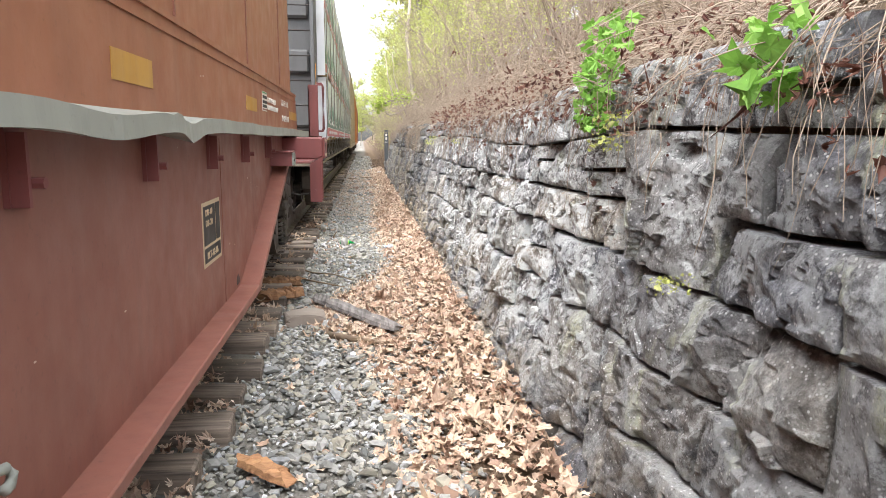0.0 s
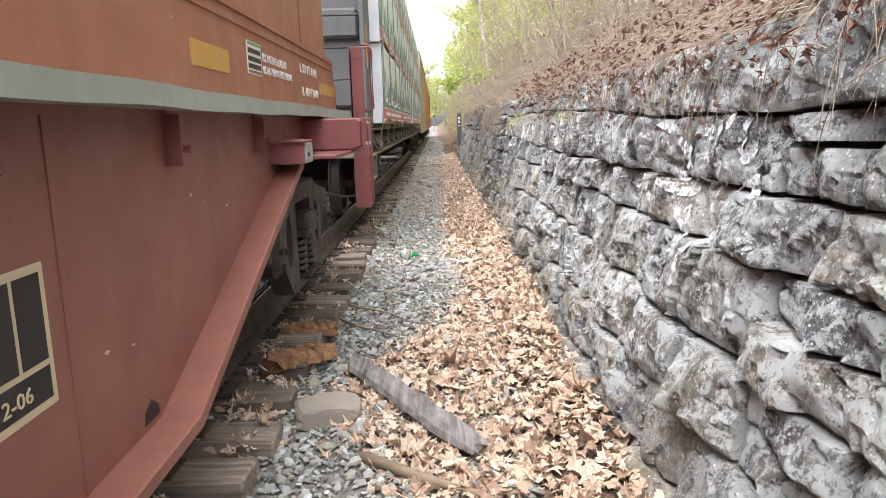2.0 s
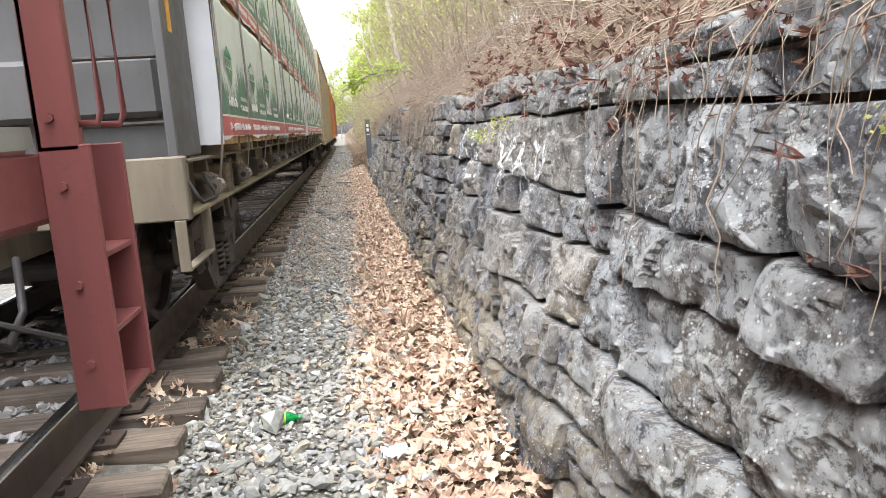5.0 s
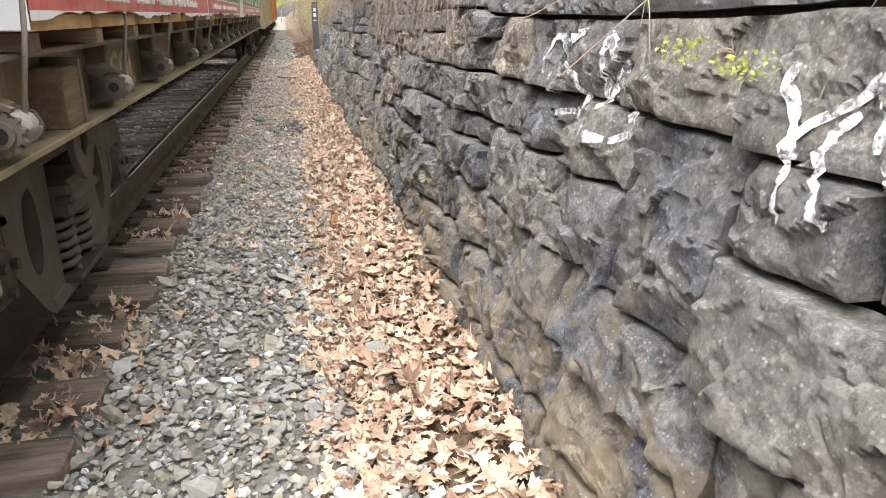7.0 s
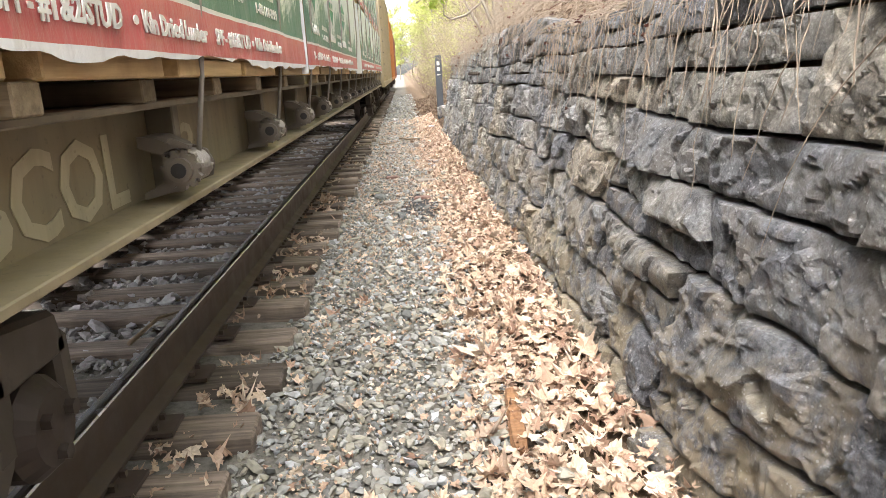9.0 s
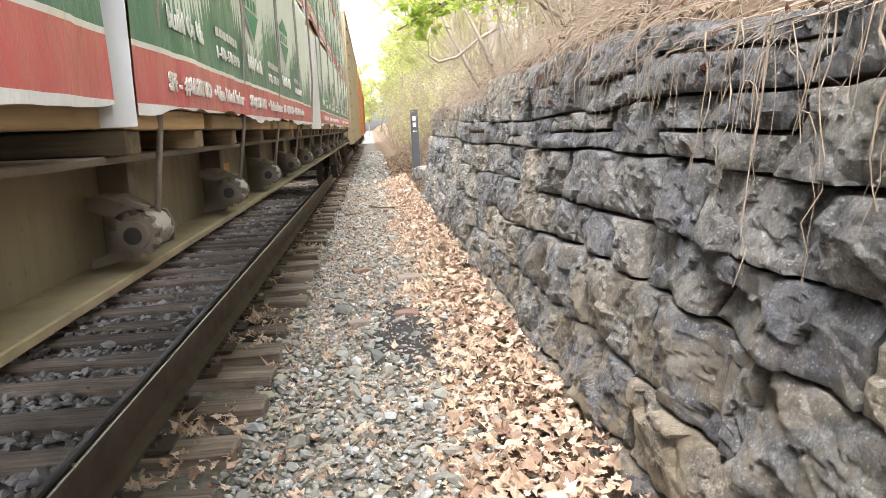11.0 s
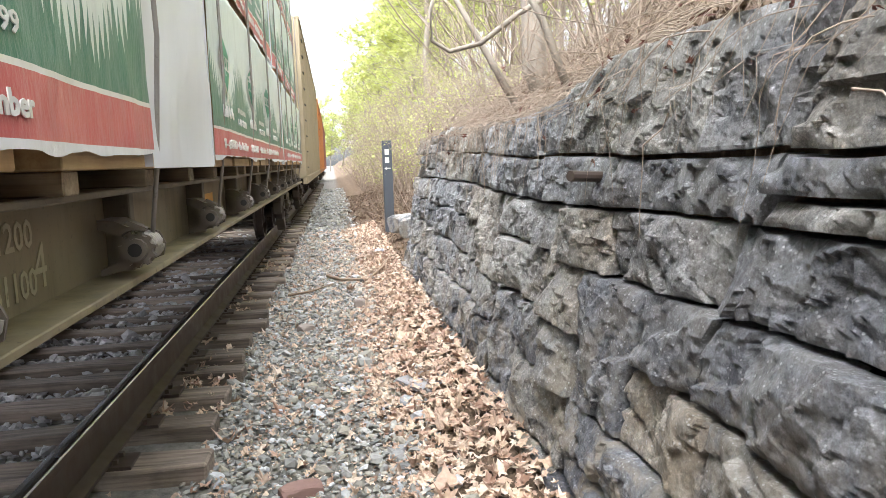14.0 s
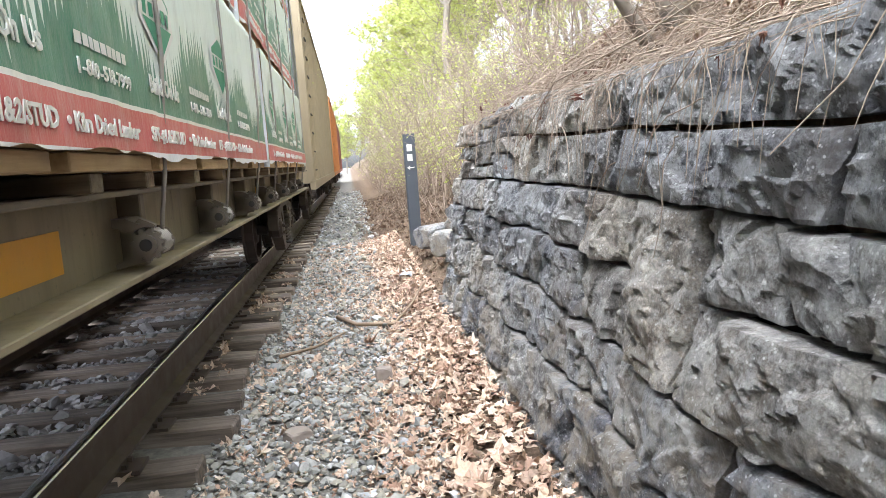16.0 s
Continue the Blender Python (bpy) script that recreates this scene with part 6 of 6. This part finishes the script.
# ---- things lying on the path ----
def lump(name, label, category, x, y, sx, sy, sz, turn, mat, seed, rough=0.16, lift=0.0, group=""):
    """A broken stone: an uneven, faceted lump that lies on the ground."""
    bm = bmesh.new()
    bmesh.ops.create_icosphere(bm, subdivisions=3, radius=1)
    noise.seed_set(seed)
    for v in bm.verts:
        d = v.co.normalized()
        k = 1 + rough * (noise.noise(d * 1.6 + Vector((seed, 0, 0))) + 0.5 * noise.noise(d * 4 + Vector((0, seed, 0))))
        p = d * k
        p = Vector([math.copysign(min(abs(c), 0.72), c) for c in p])
        v.co = Vector((p.x * sx, p.y * sy, p.z * sz)) / 0.72
    ob = part(name, bm, mat)
    ob.matrix_basis = pose(x, y, float(ground_z(x, y)) + sz * 0.75 + lift, 0, 0, turn)
    return tagged(ob, label, category, group)


def plank(name, label, category, a, b, width, thick, mat, seed, lift=0.03, ragged=0.02):
    """An old board between two places on the ground, split and ragged at its ends."""
    rnd = random.Random(seed)
    a, b = Vector((*a, float(ground_z(*a)) + lift)), Vector((*b, float(ground_z(*b)) + lift))
    n = 14
    d = (b - a).normalized()
    side = Vector((0, 0, 1)).cross(d).normalized()
    bm = bmesh.new()
    rings = []
    for i in range(n + 1):
        t = i / n
        c = a.lerp(b, t)
        w = width * (0.5 if 0 < i < n else 0.3) * (1 + rnd.uniform(-0.16, 0.16))
        h = thick * (1 + rnd.uniform(-0.25, 0.25))
        ring = []
        for k, (u, v) in enumerate(((-1, 0), (-0.8, 0.8), (-0.3, 1.05), (0.2, 0.85), (0.7, 1.0), (1, 0), (0.6, -0.3), (-0.6, -0.3))):
            ring.append(bm.verts.new(c + side * u * w + Vector((0, 0, v * h)) + d * rnd.uniform(-ragged, ragged) * (3 if i in (0, n) else 1)))
        rings.append(ring)
    for p, q in zip(rings, rings[1:]):
        for k in range(8):
            bm.faces.new((p[k], p[(k + 1) % 8], q[(k + 1) % 8], q[k]))
    bm.faces.new(rings[0][::-1])
    bm.faces.new(rings[-1])
    return tagged(part(name, bm, mat), label, category)


def stick(label, pts, r, group="sticks on the path"):
    bm = bmesh.new()
    tube(bm, [(x, y, float(ground_z(x, y)) + 0.035 + dz) for x, y, dz in pts], r, 7, r_end=r * 0.45)
    return tagged(part("fallen_stick", bm, M_STICK, smooth=True), label, "stick", group)


lump("fieldstone", "pale brown flat stone beside the tie ends", "stone", -0.66, 6.72, 0.17, 0.12, 0.065, 12, M_STONE, 3)
plank("rotten_tie_piece", "crumbling orange-brown piece of rotten tie", "rotten wood", (-1.12, 7.35), (-0.78, 7.62), 0.22, 0.07, M_ROTTEN, 1, 0.08)
plank("rotten_tie_piece", "crumbling orange-brown slab of rotten tie", "rotten wood", (-1.15, 8.05), (-0.80, 8.12), 0.20, 0.06, M_ROTTEN, 2, 0.08)
plank("rotten_tie_piece", "small orange chunk of rotten wood on gravel", "rotten wood", (-0.72, 3.98), (-0.52, 3.78), 0.12, 0.04, M_ROTTEN, 4, 0.05)
plank("old_plank", "split silver-grey plank lying across the leaves", "plank", (-0.60, 7.45), (0.12, 6.12), 0.16, 0.035, M_DRIFT, 3, 0.07)
plank("bark_slab", "dark slab of bark among the dead leaves", "wood", (-0.30, 7.35), (0.05, 7.0), 0.07, 0.02, M_STICK, 5)
plank("bark_slab", "brown slab of bark lying on leaves", "wood", (0.26, 15.3), (0.30, 15.85), 0.07, 0.02, M_ROTTEN, 6)
stick("bent dry stick between the ties and path", [(-0.85, 8.6, 0), (-0.65, 8.3, 0.02), (-0.5, 8.25, 0), (-0.35, 8.05, 0.01)], 0.012)
stick("thin dry stick across the gravel", [(-1.0, 9.2, 0.03), (-0.75, 9.0, 0.0), (-0.48, 8.7, 0.02), (-0.28, 8.45, 0)], 0.011)
stick("stout dry stick on the leaves", [(-0.42, 6.2, 0.0), (-0.15, 5.95, 0.01), (0.1, 5.8, 0.0), (0.18, 5.7, 0)], 0.03)
stick("long crooked branch lying across the path", [(-0.28, 29.6, 0.02), (-0.1, 29.2, 0.02), (0.25, 29.0, 0.01), (0.45, 29.4, 0.05), (0.62, 29.9, 0.12)], 0.022)
stick("short dry branch beside the ties", [(-0.72, 28.3, 0.02), (-0.45, 28.5, 0.02), (-0.2, 28.9, 0.02)], 0.016)
stick("short upright splinter by the tie", [(-0.62, 11.9, 0.0), (-0.60, 11.75, 0.06), (-0.56, 11.6, 0.13)], 0.014)
stick("dry stick lying over ballast between the rails", [(-1.75, 16.6, 0.10), (-1.68, 16.9, 0.14), (-1.55, 17.1, 0.12)], 0.015)
lump("brick", "worn red brick half sunk in gravel", "brick", -0.36, 23.25, 0.10, 0.055, 0.035, 20, M_BRICK, 11, 0.05, group="bricks on the path")
lump("brick", "dusty purple-brown brick beside the coal dust", "brick", 0.03, 21.35, 0.10, 0.06, 0.035, -8, M_BRICK, 12, 0.06, group="bricks on the path")
lump("tan_stone", "smooth tan stone beside the coal dust", "stone", -0.36, 21.2, 0.085, 0.05, 0.03, 15, M_STONE, 13, 0.1)
lump("slate", "flat grey slab of slate among leaves", "stone", 0.42, 24.6, 0.17, 0.15, 0.02, 25, M_SLATE, 14, 0.12)
lump("tan_stone", "flat tan stone lying among leaves", "stone", 0.15, 22.75, 0.15, 0.10, 0.03, 5, M_STONE, 15, 0.12)
lump("tan_stone", "tan angular stone on the gravel", "stone", -0.46, 26.6, 0.07, 0.06, 0.04, 35, M_STONE, 16, 0.12)
lump("tan_stone", "upright brown stone among the leaves", "stone", 0.08, 27.55, 0.06, 0.05, 0.06, 0, M_STONE, 17, 0.12)
lump("tan_stone", "small tan stone in grey gravel", "stone", -0.42, 3.25, 0.09, 0.06, 0.035, 40, M_STONE, 18, 0.12)
for _k in range(9):
    _r = random.Random(60 + _k)
    lump("quarry_rock", "dark angular rock fallen past the wall end", "rock", 1.15 + 0.9 * _r.random(), 30.0 + 3.5 * _r.random(), 0.22 + 0.2 * _r.random(), 0.2, 0.16, 80 * _r.random(), M_ROCK, 70 + _k, 0.2, group="rocks at the wall end")

# coal dust patch
_bm = bmesh.new()
_rings = []
for _i, _f in enumerate((1.0, 0.72, 0.4, 0.0)):
    _ring = []
    for _k in range(40):
        _a = _k * math.tau / 40
        _w = 1 + 0.35 * (float(vnoise(_k * 0.35, 2.0 + _i * 0.1, 5)) - 0.5) + 0.25 * (float(vnoise(_k * 1.3, 7.0, 6)) - 0.5)
        _x, _y = 0.0 + 0.36 * _f * _w * math.cos(_a) , 20.95 + 0.85 * _f * _w * math.sin(_a)
        _ring.append(_bm.verts.new((_x, _y, float(ground_z(_x, _y)) + (0.002, 0.024, 0.032, 0.036)[_i])))
    _rings.append(_ring)
for _p, _q in zip(_rings, _rings[1:]):
    for _k in range(40):
        _bm.faces.new((_p[_k], _p[(_k + 1) % 40], _q[(_k + 1) % 40], _q[_k]))
tagged(part("coal_dust_patch", _bm, M_TAR, smooth=True), "black patch of coal dust spilled on the path", "coal dust")


def build_bottle():
    b = base("plastic_bottle", -0.40, 11.25, float(ground_z(-0.4, 11.25)) + 0.03, "crushed green plastic bottle lying on gravel", "bottle")
    prof = [(-0.105, 0.012), (-0.10, 0.028), (-0.085, 0.032), (-0.02, 0.033), (0.0, 0.027), (0.03, 0.033), (0.06, 0.030), (0.085, 0.014), (0.098, 0.012)]
    bm = bmesh.new()
    ring_profile(bm, prof, (0, 0), 0.0, 16)
    body = part("bottle_body", bm, M_PLASTIC, b, smooth=True)
    bm = bmesh.new()
    ring_profile(bm, [(-0.03, 0.0345), (0.028, 0.0345)], (0, 0), 0.0, 16)
    part("bottle_label", bm, M_LABEL, b, "bright green label")
    bm = bmesh.new()
    ring_profile(bm, [(0.098, 0.014), (0.114, 0.014)], (0, 0), 0.0, 14)
    part("bottle_cap", bm, M_BOTTLE, b)
    b.matrix_basis = pose(-0.40, 11.25, float(ground_z(-0.4, 11.25)) + 0.045, 0, 4, 8)


build_bottle()


def scrap(label, x, y, s, seed):
    rnd = random.Random(seed)
    bm = bmesh.new()
    bmesh.ops.create_grid(bm, x_segments=7, y_segments=6, size=s)
    for v in bm.verts:
        v.co.z = rnd.uniform(0, s * 0.7)
        v.co.x += rnd.uniform(-s, s) * 0.2
    bmesh.ops.solidify(bm, geom=bm.faces[:], thickness=0.001)
    ob = part("plastic_scrap", bm, M_SCRAP)
    ob.matrix_basis = pose(x, y, float(ground_z(x, y)) + 0.05, 0, 0, rnd.uniform(0, 360))
    tagged(ob, label, "litter", "litter on the path")


scrap("crumpled clear plastic scrap on dead leaves", 0.20, 10.6, 0.06, 1)
scrap("crumpled blue and white wrapper on leaves", 0.55, 31.2, 0.08, 2)

# rusty pin in the wall
tagged(part("rusty_pin", rod(bmesh.new(), (0.80, 22.72, 1.385), (1.05, 22.86, 1.37), 0.022, 10), M_RAIL), "short rusty iron pin jutting from a wall joint", "iron pin")


# ---- on the bank ----
def build_board_sign():
    z = float(ground_z(3.3, 28.4))
    s = base("board_sign", 3.3, 28.4, z, "weathered grey board nailed to a short post", "board sign")
    for k in range(3):
        own(part("board", bx(bmesh.new(), 2.95, 28.38, z + 0.75 + 0.15 * k, 3.65, 28.41, z + 0.89 + 0.15 * k), M_GREY_BOARD, bevel=0.006), s)
    own(part("post", bx(bmesh.new(), 3.25, 28.41, z - 0.2, 3.35, 28.5, z + 1.15), M_GREY_BOARD, bevel=0.008), s)


build_board_sign()


def build_bent_tree():
    r = np.random.default_rng(91)
    t = base("leaning_tree", 1.6, 26.2, float(ground_z(1.6, 26.2)), "grey leaning tree with a bent bare limb", "tree")
    z0 = float(ground_z(1.6, 26.2))
    own(part("trunk", tube(bmesh.new(), [(1.75, 26.3, z0 - 0.2), (1.7, 26.25, z0 + 0.25), (1.72, 26.4, z0 + 0.9), (1.6, 26.7, z0 + 1.8), (1.5, 27.1, z0 + 3.2), (1.7, 27.6, z0 + 5.0)], 0.13, 12, r_end=0.05), M_BARK, smooth=True), t)
    own(part("stem", tube(bmesh.new(), [(1.5, 26.0, z0 - 0.15), (1.25, 26.1, z0 + 0.35), (1.0, 26.3, z0 + 0.9), (0.8, 26.6, z0 + 1.6), (0.7, 27.0, z0 + 2.6)], 0.035, 8, r_end=0.015), M_BARK, smooth=True), t)
    own(part("bent_limb", tube(bmesh.new(), [(1.62, 25.6, z0 + 0.75), (1.35, 25.5, z0 + 0.6), (1.05, 25.5, z0 + 0.38), (0.8, 25.5, z0 + 0.32), (0.67, 25.5, z0 + 0.40), (0.66, 25.5, z0 + 0.62), (0.72, 25.5, z0 + 0.82)], 0.024, 8, r_end=0.012), M_BARK, smooth=True), t)
    own(part("stem", tube(bmesh.new(), [(1.45, 24.6, z0 - 0.1), (1.3, 24.7, z0 + 0.4), (1.1, 24.9, z0 + 0.9), (0.95, 25.2, z0 + 1.6), (0.9, 25.6, z0 + 2.4)], 0.03, 8, r_end=0.012), M_BARK, smooth=True), t)
    q = np.array([wander(r, (1.2 + r.normal(0, 0.25), 26 + r.normal(0, 0.5), z0 + 0.3), (r.normal(-0.2, 0.5), r.normal(0, 0.5), 1), r.uniform(0.8, 2.2), 8, 0.15) for _ in range(40)])
    own(thin_tubes("twig_work", q, np.full(40, 0.006), M_TWIG, t), t)["kind"] = "stuff"


build_bent_tree()


def build_maple_branch():
    """A young maple whose leafy branch hangs out over the wall."""
    r = np.random.default_rng(77)
    z0 = float(ground_z(2.2, 23.6))
    t = base("young_maple", 2.2, 23.6, z0, "young maple with a leafy branch over the wall", "tree")
    own(part("trunk", tube(bmesh.new(), [(2.2, 23.6, z0 - 0.2), (1.95, 23.5, z0 + 0.2), (1.6, 23.3, 2.72), (1.1, 23.0, 2.74), (0.6, 22.6, 2.6), (0.12, 22.27, 2.3)], 0.035, 8, r_end=0.008), M_BARK, smooth=True), t)
    side = [wander(r, (1.6 - 1.3 * f, 23.3 - 0.95 * f, 2.74 - 0.3 * f * f), (r.normal(-0.5, 0.5), r.normal(-0.2, 0.7), r.uniform(-0.2, 0.4)), r.uniform(0.35, 0.8), 7, 0.15, 0.03) for f in r.random(14)]
    own(thin_tubes("side_branch", np.array(side), np.full(14, 0.008), M_BARK, t), t)["kind"] = "stuff"
    c = np.concatenate([s[2:] for s in side])
    c = c[r.integers(0, len(c), 340)] + r.normal(0, 0.09, (340, 3))
    own(leaf_cloud("foliage", c, 0.06, 0.5, M_MAPLE, 78, "", "", 0.25, parent=t), t)["kind"] = "stuff"


build_maple_branch()
